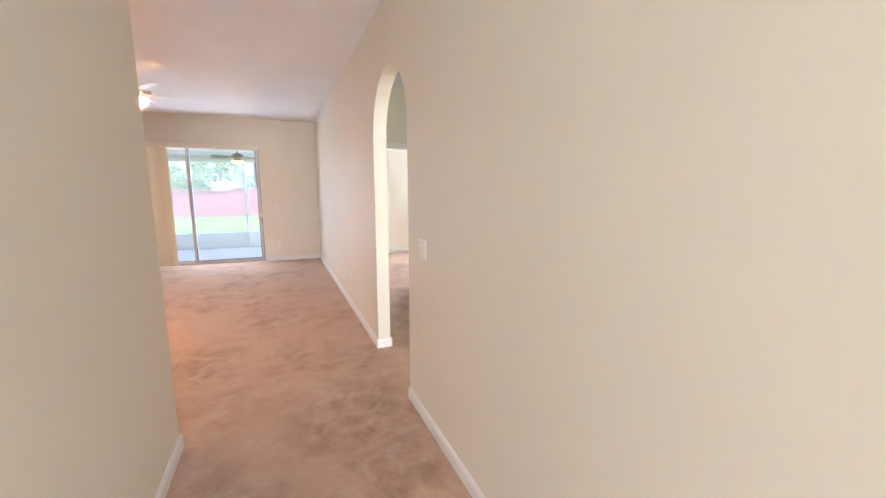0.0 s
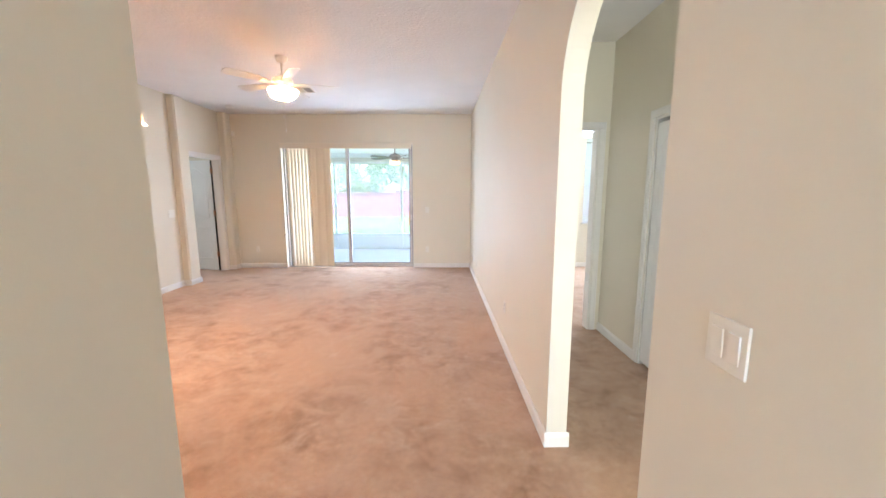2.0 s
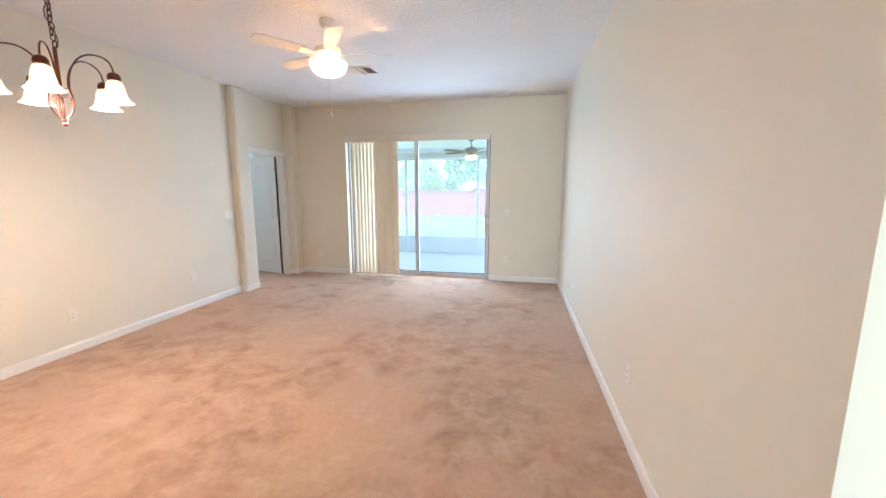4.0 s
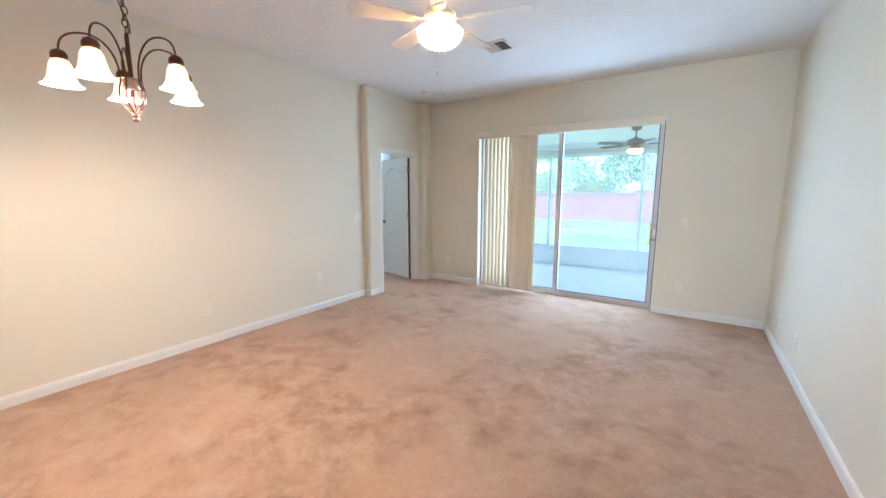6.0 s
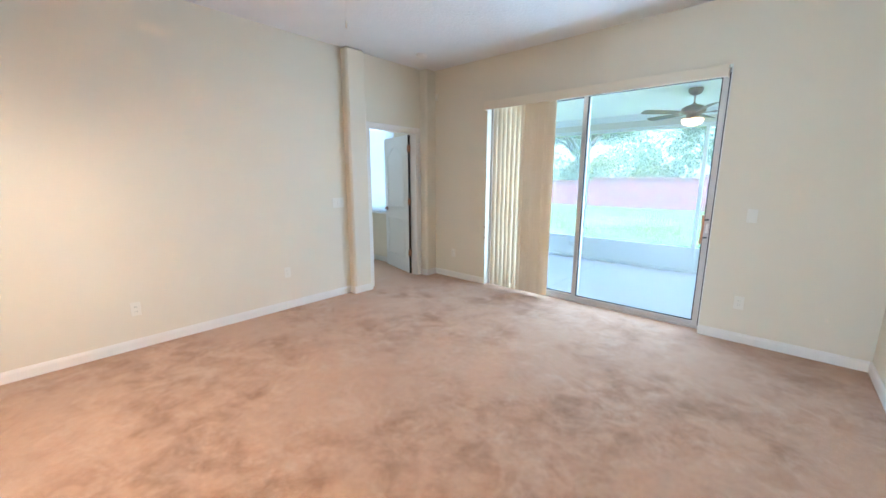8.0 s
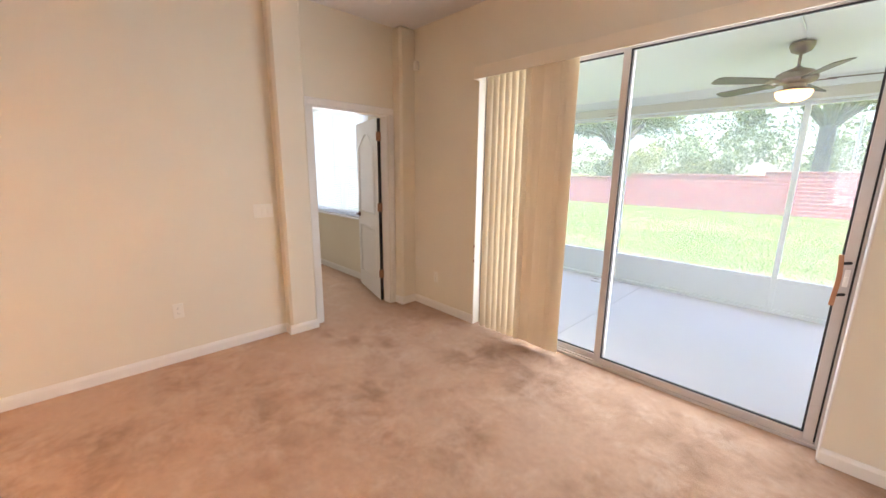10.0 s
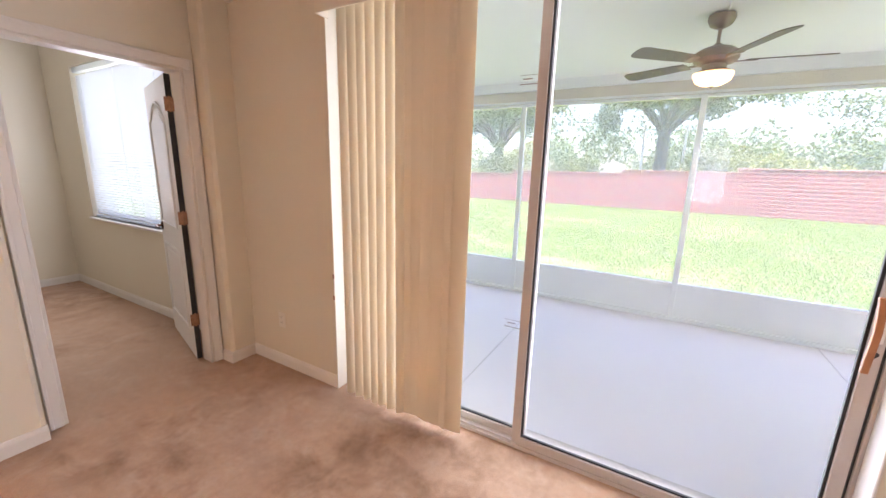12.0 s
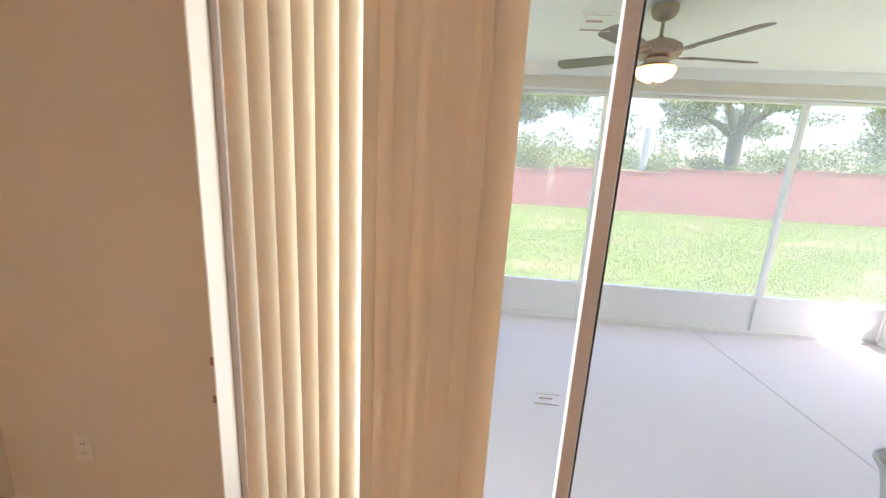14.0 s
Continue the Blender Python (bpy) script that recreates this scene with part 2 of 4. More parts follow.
def lawn_material(name, through):
    """Green turf that dries to straw in patches; the same patches on soil and blades."""
    m = material(name, (0.2, 0.28, 0.06), 0.8, spec=0.1)
    n, l = m.node_tree.nodes, m.node_tree.links
    tc = n.new("ShaderNodeTexCoord")
    mp = n.new("ShaderNodeMapping")
    mp.inputs["Scale"].default_value = (0.34, 0.62, 0.0)
    a = n.new("ShaderNodeTexNoise")
    a.inputs["Scale"].default_value, a.inputs["Detail"].default_value, a.inputs["Roughness"].default_value = 1.0, 6, 0.65
    r = n.new("ShaderNodeMapRange")
    r.inputs[1].default_value, r.inputs[2].default_value = 0.50, 0.68
    mix = n.new("ShaderNodeMixRGB")
    mix.inputs[1].default_value, mix.inputs[2].default_value = (0.105, 0.160, 0.032, 1), (0.23, 0.205, 0.115, 1)
    c = n.new("ShaderNodeTexNoise")
    c.inputs["Scale"].default_value, c.inputs["Detail"].default_value = 5, 5
    r2 = n.new("ShaderNodeMapRange")
    r2.inputs[1].default_value, r2.inputs[2].default_value, r2.inputs[3].default_value, r2.inputs[4].default_value = 0.3, 0.7, 0.75, 1.2
    mul = n.new("ShaderNodeMixRGB")
    mul.blend_type = 'MULTIPLY'
    mul.inputs[0].default_value = 1
    l.new(tc.outputs["Object"], mp.inputs[0]), l.new(mp.outputs[0], a.inputs["Vector"]), l.new(a.outputs[0], r.inputs[0])
    l.new(tc.outputs["Object"], c.inputs["Vector"]), l.new(c.outputs[0], r2.inputs[0])
    l.new(r.outputs[0], mix.inputs[0]), l.new(mix.outputs[0], mul.inputs[1]), l.new(r2.outputs[0], mul.inputs[2])
    l.new(mul.outputs[0], n["Principled BSDF"].inputs["Base Color"])
    return see_through(m, (0.2, 0.27, 0.08), through) if through else m


def brick_material():
    m = material("red_brick", (0.4, 0.13, 0.1), 0.85)
    n, l = m.node_tree.nodes, m.node_tree.links
    tc = n.new("ShaderNodeTexCoord")
    mp = n.new("ShaderNodeMapping")
    mp.inputs["Rotation"].default_value = (radians(90), 0, 0)
    br = n.new("ShaderNodeTexBrick")
    br.inputs["Color1"].default_value, br.inputs["Color2"].default_value = (0.27, 0.032, 0.034, 1), (0.17, 0.022, 0.026, 1)
    br.inputs["Mortar"].default_value = (0.46, 0.25, 0.25, 1)
    br.inputs["Scale"].default_value = 1.0
    br.inputs["Mortar Size"].default_value = 0.020
    br.inputs["Brick Width"].default_value, br.inputs["Row Height"].default_value = 0.42, 0.16
    no = n.new("ShaderNodeTexNoise")
    no.inputs["Scale"].default_value, no.inputs["Detail"].default_value = 0.9, 5
    mix = n.new("ShaderNodeMixRGB")
    mix.inputs[2].default_value = (0.30, 0.07, 0.075, 1)
    r = n.new("ShaderNodeMapRange")
    r.inputs[1].default_value, r.inputs[2].default_value, r.inputs[4].default_value = 0.5, 0.75, 0.5
    l.new(tc.outputs["Object"], mp.inputs[0]), l.new(mp.outputs[0], br.inputs["Vector"])
    l.new(tc.outputs["Object"], no.inputs["Vector"]), l.new(no.outputs[0], r.inputs[0])
    l.new(br.outputs[0], mix.inputs[1]), l.new(r.outputs[0], mix.inputs[0])
    l.new(mix.outputs[0], n["Principled BSDF"].inputs["Base Color"])
    return m


PAINT = material("cream_wall_paint", (0.755, 0.69, 0.555), 0.62, vary=0.5, scale=1.2, other=(0.72, 0.65, 0.51), bump=0.05, bump_scale=160, spec=0.35)
CEIL = material("white_ceiling_texture", (0.80, 0.78, 0.75), 0.9, vary=0.4, scale=3, other=(0.74, 0.72, 0.69), bump=0.5, bump_scale=38, spec=0.1)
TRIM = material("white_trim_paint", (0.80, 0.765, 0.705), 0.38, vary=0.35, scale=3, other=(0.75, 0.71, 0.645), fine=0.1, fine_scale=60)
DOORW = material("white_door_paint", (0.80, 0.79, 0.76), 0.42, vary=0.3, scale=2.5, other=(0.75, 0.74, 0.70), bump=0.06, bump_scale=90)
CARPET = carpet_material()
GLASS = glass_material("clear_glass", (0.97, 0.99, 0.985))
SCREEN = screen_material()
ALU = material("almond_aluminium", (0.56, 0.505, 0.46), 0.42, vary=0.4, scale=9, other=(0.49, 0.43, 0.385), fine=0.1, fine_scale=90, spec=0.4)
ALUW = material("white_aluminium", (0.80, 0.82, 0.83), 0.35, vary=0.3, scale=5, other=(0.7, 0.72, 0.73))
GASKET = material("black_gasket", (0.02, 0.018, 0.016), 0.6)
VANE = see_through(material("ivory_vinyl_vane", (0.87, 0.78, 0.61), 0.4, vary=0.3, scale=3, other=(0.84, 0.735, 0.56), spec=0.4), (0.95, 0.82, 0.62), 0.135)
IVORY = material("ivory_vinyl_valance", (0.79, 0.70, 0.55), 0.5, vary=0.3, scale=4, other=(0.74, 0.64, 0.48))
SLAT = slat_material()
PLATE = material("white_plastic_plate", (0.79, 0.745, 0.64), 0.35, vary=0.2, scale=20, other=(0.76, 0.73, 0.66))
# Black put where gaps, slots and duct lie in shade; also the black posts.
DARK = material("shade_and_post_black", (0.03, 0.028, 0.025), 0.7)
BRONZE = material("oiled_bronze", (0.11, 0.045, 0.03), 0.38, metal=0.7, vary=0.5, scale=30, other=(0.2, 0.08, 0.05), rough_vary=0.1)
PEWTER = material("rubbed_pewter", (0.33, 0.27, 0.24), 0.4, metal=0.8, vary=0.4, scale=25, other=(0.24, 0.18, 0.16))
HINGE = material("antique_brass", (0.42, 0.22, 0.13), 0.42, metal=0.7, vary=0.5, scale=40, other=(0.22, 0.11, 0.06))
OAK = material("varnished_oak", (0.47, 0.20, 0.08), 0.4, vary=0.6, scale=22, other=(0.36, 0.14, 0.05), fine=0.15, fine_scale=150)
FANW = material("white_fan_enamel", (0.80, 0.77, 0.72), 0.35, vary=0.3, scale=10, other=(0.74, 0.70, 0.64))
FANB = material("grey_brown_fan_blade", (0.19, 0.165, 0.15), 0.5, vary=0.5, scale=14, other=(0.14, 0.12, 0.11), fine=0.1)
CONCRETE = material("painted_concrete", (0.78, 0.73, 0.745), 0.7, vary=0.5, scale=1.6, other=(0.73, 0.68, 0.69), fine=0.2, fine_scale=45, bump=0.15, bump_scale=120)
JOINT = material("concrete_joint", (0.62, 0.575, 0.58), 0.9, vary=0.4, scale=30)
PORCH = material("porch_ceiling_paint", (0.87, 0.87, 0.86), 0.7, vary=0.4, scale=2, other=(0.83, 0.83, 0.82), bump=0.2, bump_scale=60)
STUCCO = material("cream_stucco", (0.72, 0.69, 0.62), 0.9, vary=0.4, scale=2, bump=0.6, bump_scale=70)
SHINGLE = material("roof_shingle", (0.16, 0.14, 0.13), 0.9, vary=0.5, scale=5, bump=0.5, bump_scale=30)
SOIL = lawn_material("lawn_soil", 0.0)
GRASS = lawn_material("grass_blades", 0.25)
LEAF = leaf_material("oak_leaves", (0.075, 0.125, 0.05), (0.21, 0.26, 0.115))
LEAF2 = leaf_material("shrub_leaves", (0.13, 0.21, 0.04), (0.34, 0.32, 0.08))
BARK = material("grey_bark", (0.10, 0.082, 0.07), 0.95, vary=0.7, scale=5, other=(0.08, 0.065, 0.05), bump=0.8, bump_scale=22)
BRICK = brick_material()
POLE = material("pale_concrete_pole", (0.75, 0.73, 0.71), 0.85, vary=0.4, scale=3)
CLAY = material("grey_plastic_pot", (0.52, 0.54, 0.53), 0.6, vary=0.4, scale=12)
SHADE = shade_material("alabaster_shade", (0.75, 0.66, 0.52), (1.0, 0.70, 0.42, 0.12), (0.42, 0.30, 0.18))
BOWLM = shade_material("alabaster_bowl", (0.75, 0.68, 0.56), (1.0, 0.60, 0.28, 0.2), (0.34, 0.22, 0.11))
BULBM = material("bulb", (1, 0.9, 0.75), 0.4, emit=(1.0, 0.80, 0.55), strength=5.0)

# ---------------------------------------------------------------- mesh helpers


def box(bm, x0, x1, y0, y1, z0, z1, bevel=0.0, seg=1, m=None):
    """A box between two corners, its edges rounded by bevel, added to bm."""
    r = bmesh.ops.create_cube(bm, size=1.0)
    vs = r["verts"]
    for v in vs:
        v.co = Vector(((x0 + x1) / 2 + v.co.x * (x1 - x0), (y0 + y1) / 2 + v.co.y * (y1 - y0), (z0 + z1) / 2 + v.co.z * (z1 - z0)))
    if bevel:
        es = list({e for v in vs for e in v.link_edges})
        r = bmesh.ops.bevel(bm, geom=es, offset=bevel, segments=seg, profile=0.5, affect='EDGES')
        vs = list({v for f in r["faces"] for v in f.verts} | {v for v in vs if v.is_valid})
    if m is not None:
        bmesh.ops.transform(bm, matrix=m, verts=vs)
    return bm


def boxes(*specs, bevel=0.0):
    bm = bmesh.new()
    for s in specs:
        box(bm, *s, bevel=bevel)
    return bm


def lathe(bm, profile, steps=24, m=None, closed=False):
    """Turns a profile of (radius, height) round z."""
    rings = []
    for r, z in profile:
        if r < 1e-5:
            rings.append([bm.verts.new((0, 0, z))])
        else:
            rings.append([bm.verts.new((r * math.cos(2 * math.pi * i / steps), r * math.sin(2 * math.pi * i / steps), z)) for i in range(steps)])
    for a, b in zip(rings, rings[1:] + (rings[:1] if closed else [])):
        for i in range(steps):
            j = (i + 1) % steps
            q = [a[i % len(a)], a[j % len(a)], b[j % len(b)], b[i % len(b)]]
            q = [v for k, v in enumerate(q) if v not in q[:k]]
            if len(q) > 2:
                bm.faces.new(q)
    if m is not None:
        bmesh.ops.transform(bm, matrix=m, verts=[v for ring in rings for v in ring])
    return bm


def tube(bm, points, radius, sides=8, closed=False, ends=True):
    """A round bar along points; radius may be one number or one for each point."""
    pts = [Vector(p) for p in points]
    rad = radius if isinstance(radius, (list, tuple)) else [radius] * len(pts)
    rings, up = [], None
    for i, p in enumerate(pts):
        a = pts[i - 1] if (i or closed) else p
        b = pts[(i + 1) % len(pts)] if (i < len(pts) - 1 or closed) else p
        d = (b - a).normalized()
        if up is None:
            up = d.orthogonal().normalized()
        up = (up - d * up.dot(d)).normalized()
        side = d.cross(up)
        rings.append([bm.verts.new(p + rad[i] * (up * math.cos(2 * math.pi * k / sides) + side * math.sin(2 * math.pi * k / sides))) for k in range(sides)])
    n = len(rings)
    for i in range(n if closed else n - 1):
        a, b = rings[i], rings[(i + 1) % n]
        for k in range(sides):
            bm.faces.new((a[k], a[(k + 1) % sides], b[(k + 1) % sides], b[k]))
    if ends and not closed:
        bm.faces.new(rings[0][::-1]), bm.faces.new(rings[-1])
    return bm


def prism(bm, outline, depth, m=None):
    """A flat outline in x, y given a thickness in z from 0 to depth."""
    lo = [bm.verts.new((x, y, 0)) for x, y in outline]
    hi = [bm.verts.new((x, y, depth)) for x, y in outline]
    bm.faces.new(lo[::-1]), bm.faces.new(hi)
    for i in range(len(lo)):
        j = (i + 1) % len(lo)
        bm.faces.new((lo[i], lo[j], hi[j], hi[i]))
    if m is not None:
        bmesh.ops.transform(bm, matrix=m, verts=lo + hi)
    return bm


def mesh_of(name, bm, mat, smooth=False):
    bmesh.ops.recalc_face_normals(bm, faces=bm.faces)
    me = bpy.data.meshes.new(name)
    bm.to_mesh(me)
    bm.free()
    me.materials.append(mat)
    if smooth:
        me.shade_smooth()
        try:
            me.set_sharp_from_angle(angle=radians(40))
        except AttributeError:
            pass
    return me


def part(name, bm, mat, parent=None, label="", smooth=False):
    ob = new(name, mesh_of(name, bm, mat, smooth))
    ob.parent = parent
    return tagged(ob, label)


def structure(name, bm, mat, label, category, smooth=False):
    return tagged(part(name, bm, mat, None, "", smooth), label, category, "", "structure")


def thing(name, m, label, category, group="", kind=""):
    ob = new(name)
    ob.empty_display_size = 0.1
    ob.matrix_world = m
    return tagged(ob, label, category, group, kind)


def bez(p0, p1, p2, p3, n=10):
    p0, p1, p2, p3 = (Vector(p) for p in (p0, p1, p2, p3))
    return [(1 - t) ** 3 * p0 + 3 * (1 - t) ** 2 * t * p1 + 3 * (1 - t) * t * t * p2 + t ** 3 * p3 for t in (i / n for i in range(n + 1))]


# ---------------------------------------------------------------- shell of the house
structure("floor", boxes((-6.7, 5.0, YE - 0.2, YF2 - 0.02, -0.12, 0.0)), CARPET, "worn pinkish beige cut-pile carpet with traffic stains", "carpet")
structure("ceiling", boxes((-6.7, 5.0, YE - 0.2, YF2, ZC, ZC + 0.12)), CEIL, "white textured plaster ceiling", "ceiling")

# long wall with the arch
bm = boxes((XR, XR2, YE, AY0, 0, ZC), (XR, XR2, AY1, YF, 0, ZC))
ac, ar = (AY0 + AY1) / 2, (AY1 - AY0) / 2
spring = ATOP - ar
N = 28
curve = [(ac - ar * math.cos(math.pi * i / N), spring + ar * math.sin(math.pi * i / N)) for i in range(N + 1)]
for (ya, za), (yb, zb) in zip(curve, curve[1:]):
    for x in (XR, XR2):
        bm.faces.new([bm.verts.new(p) for p in ((x, ya, za), (x, yb, zb), (x, yb, ZC), (x, ya, ZC))])
    bm.faces.new([bm.verts.new(p) for p in ((XR, ya, za), (XR, yb, zb), (XR2, yb, zb), (XR2, ya, za))])
bmesh.ops.remove_doubles(bm, verts=bm.verts, dist=1e-4)
structure("wall_east", bm, PAINT, "cream painted plaster wall with an arched opening", "wall")

# far wall with the glass door, its bedroom and back room windows
BWX0, BWX1, BWZ0, BWZ1 = -5.58, -3.75, 0.85, 2.37
RWX0, RWX1 = 3.80, 4.70
bm = boxes(
    (-6.7, BWX0, YF, YF2, 0, ZC), (BWX0, BWX1, YF, YF2, 0, BWZ0), (BWX0, BWX1, YF, YF2, BWZ1, ZC), (BWX1, XB2, YF, YF2, 0, ZC),
    (XR2, RWX0, YF, YF2, 0, ZC), (RWX0, RWX1, YF, YF2, 0, 0.86), (RWX0, RWX1, YF, YF2, 2.45, ZC), (RWX1, 5.0, YF, YF2, 0, ZC))
living = boxes((XB2, SX0, 0, YF2, 0, ZC), (SX0, SX1, 0, YF2, SZ, ZC), (SX1, XR2, 0, YF2, 0, ZC))
for v in living.verts:
    if v.co.y < 1: v.co.y = far(v.co.x)
spare = bpy.data.meshes.new("spare")
living.to_mesh(spare)
bm.from_mesh(spare)
bpy.data.meshes.remove(spare)
structure("wall_north", bm,
    PAINT, "cream painted plaster wall with a wide glass door", "wall")

# dining wall, pilasters and bedroom door wall
structure("wall_west", boxes((XD - 0.14, XD, YL2, 7.960, 0, ZC)), PAINT, "cream painted plaster dining wall", "wall")
bm = boxes((XB2, XP, 7.960, 8.22, 0, ZC), bevel=0.022)
box(bm, XB2, XP2, 9.205, 9.45, 0, ZC, bevel=0.022)
structure("pilaster", bm, PAINT, "cream plaster pilasters with rounded corners beside the bedroom door", "wall")
structure("wall_bedroom_door", boxes((XB2, XB, 8.22, DY0, 0, ZC), (XB2, XB, DY1, 9.205, 0, ZC), (XB2, XB, DY0, DY1, DZ, ZC)), PAINT,
          "cream painted plaster wall round the bedroom doorway", "wall")
structure("wall_bedroom_west", boxes((-6.44, -6.30, 5.4, YF, 0, ZC)), PAINT, "cream painted plaster bedroom wall", "wall")
structure("wall_bedroom_south", boxes((-6.44, XD - 0.14, 5.3, 5.4, 0, ZC)), PAINT, "cream painted plaster bedroom wall", "wall")
structure("wall_dining_south", boxes((XD - 0.14, XL2, YL2, YL, 0, ZC)), PAINT, "cream painted plaster wall", "wall")
bm = boxes((XL2, XL, YE, YL, 0, ZC))
structure("wall_entry_west", bm, PAINT, "cream painted plaster wall of the entry hall", "wall")
structure("wall_entry_south", boxes((XL2, 0.28, YE - 0.14, YE, 0, ZC), (1.48, XR2, YE - 0.14, YE, 0, ZC), (0.28, 1.48, YE - 0.14, YE, 2.40, ZC), (0.28, 1.48, YE - 0.14, YE, 0, 0.5)),
          PAINT, "cream painted plaster wall of the entry", "wall")
# side hall
CY0, CY1 = 4.545, 5.145
EY0, EY1 = 3.44, 4.24
structure("wall_closet", boxes((HX, HX + 0.12, 1.02, EY0, 0, ZC), (HX, HX + 0.12, EY0, EY1, DZ, ZC), (HX, HX + 0.12, EY1, CY0, 0, ZC), (HX, HX + 0.12, CY0, CY1, DZ - 0.015, ZC), (HX, HX + 0.12, CY1, HY + 0.12, 0, ZC)),
          PAINT, "cream painted plaster wall of the side hall", "wall")
HDX0, HDX1 = 1.84, 2.595
structure("wall_hall_end", boxes((XR2, HDX0, HY, HY + 0.12, 0, ZC), (HDX1, HX, HY, HY + 0.12, 0, ZC), (HDX0, HDX1, HY, HY + 0.12, DZ + 0.03, ZC), (HX + 0.12, 4.9, HY, HY + 0.12, 0, ZC)),
          PAINT, "cream painted plaster wall at the end of the side hall", "wall")
# Unseen end wall; its opening is made for the added fill lamp.
structure("wall_hall_south", boxes((XR2, 1.78, 0.9, 1.02, 0, ZC), (2.16, HX + 0.12, 0.9, 1.02, 0, ZC), (1.78, 2.16, 0.9, 1.02, 0, 0.78), (1.78, 2.16, 0.9, 1.02, 2.22, ZC)), PAINT, "cream painted plaster wall of the side hall", "wall")
structure("wall_back_room", boxes((4.86, 5.0, HY, YF, 0, ZC)), PAINT, "cream painted plaster wall of the back room", "wall")
structure("wall_closet_back", boxes((HX + 0.12, HX + 0.8, 4.46, 4.52, 0, ZC), (HX + 0.12, HX + 0.8, 5.18, 5.24, 0, ZC), (HX + 0.8, HX + 0.86, 4.46, 5.24, 0, ZC)), PAINT, "plain plaster inside of the closet", "wall")
# outside of the house: unseen slabs, added to keep sun and sky out
structure("roof_light_block", boxes((-7.2, 5.4, -3.9, 9.72, 3.06, 3.26), (PX0 - 0.3, PX1 + 0.3, 9.60, 10.6, 2.99, 3.26)), SHINGLE, "unseen dark shingle slabs that block sun and sky", "roof")


# ---------------------------------------------------------------- baseboards and casings
def baseboard(name, x0, y0, x1, y1, nx, ny, h=0.085, t=0.014):
    """A skirting from one floor point to another; nx, ny points into the room."""
    d = Vector((x1 - x0, y1 - y0, 0))
    length = d.length
    ang = math.atan2(d.y, d.x)
    side = 1 if Vector((-d.y, d.x, 0)).dot(Vector((nx, ny, 0))) > 0 else -1
    bm = bmesh.new()
    prof = [(0, 0), (t, 0), (t, h * 0.72), (t * 0.75, h * 0.86), (t * 0.35, h), (0, h)]
    a = [bm.verts.new((0, side * p, z)) for p, z in prof]
    b = [bm.verts.new((length, side * p, z)) for p, z in prof]
    bm.faces.new(a), bm.faces.new(b[::-1])
    for i in range(len(prof)):
        j = (i + 1) % len(prof)
        bm.faces.new((a[i], b[i], b[j], a[j]))
    bmesh.ops.transform(bm, matrix=pose(x0, y0, 0.001, 0, 0, math.degrees(ang)), verts=bm.verts)
    return structure(name, bm, TRIM, "white painted moulded baseboard", "baseboard")


T = 0.014
for x0, y0, x1, y1, nx, ny in (
        (XR, AY1, XR, far(XR), -1, 0), (XR, YE, XR, AY0, -1, 0), (XR, AY0, XR2, AY0, 0, 1), (XR - T, AY1, XR2 + T, AY1, 0, -1),
        (XD, YL, XD, 7.960, 1, 0), (XD + T, 7.960, XP, 7.960, 0, -1), (XP, 7.960 - T, XP, 8.22, 1, 0),
        (XP2, 9.205, XP2, far(XP2), 1, 0), (XB + 0.016, 9.205, XP2 + T, 9.205, 0, -1), (XP2 + T, far(XP2), SX0, far(SX0), 0, -1), (SX1, far(SX1), XR - T, far(XR), 0, -1),
        (XL, YE, XL, YL, 1, 0), (XL2, YL, XL + T, YL, 0, 1), (XD, YL, XL2, YL, 0, 1),
        (XR2, 1.02, XR2, AY0, 1, 0), (XR2, AY1, XR2, HY, 1, 0), (HX, CY1 + 0.06, HX, HY, -1, 0), (HX, EY1 + 0.06, HX, CY0 - 0.06, -1, 0),
        (-6.3, 5.4, -6.3, YF, 1, 0), (-6.3 + T, YF, XB2, YF, 0, -1), (XR2, YF, 4.86, YF, 0, -1)):
    baseboard("baseboard", x0, y0, x1, y1, nx, ny)


def casing(name, axis, plane, out, a0, a1, top, w=0.062):
    """Door casing round an opening a0..a1 on a wall at plane; out is the room side (+1 or -1)."""
    bm = bmesh.new()

    def b(u0, u1, z0, z1, d):
        lo, hi = sorted((plane, plane + out * d))
        if axis == "x":
            box(bm, lo, hi, u0, u1, z0, z1, bevel=0.004)
        else:
            box(bm, u0, u1, lo, hi, z0, z1, bevel=0.004)
    for u0, u1, r0, r1 in ((a0 - w, a0, a0 - w, a0 - w + 0.02), (a1, a1 + w, a1 + w - 0.02, a1 + w)):
        b(u0, u1, 0.001, top, 0.013)
        b(r0, r1, 0.001, top + w, 0.0155)
    b(a0 - w + 0.02, a1 + w - 0.02, top, top + w, 0.0131)
    b(a0 - w + 0.02, a1 + w - 0.02, top + w - 0.02, top + w, 0.0153)
    return structure(name, bm, TRIM, "white painted moulded door casing", "door casing")


def lining(name, axis, p0, p1, a0, a1, top, t=0.018):
    """The jambs and head that line an opening through a wall from p0 to p1, with a stop."""
    bm = bmesh.new()
    mid = (p0 + p1) / 2
    for u0, u1, z0, z1 in ((a0, a0 + t, 0.001, top), (a1 - t, a1, 0.001, top), (a0 + t, a1 - t, top - t, top)):
        if axis == "x":
            box(bm, p0, p1, u0, u1, z0, z1, bevel=0.002)
        else:
            box(bm, u0, u1, p0, p1, z0, z1, bevel=0.002)
    return structure(name, bm, TRIM, "white painted door jamb lining", "door jamb")


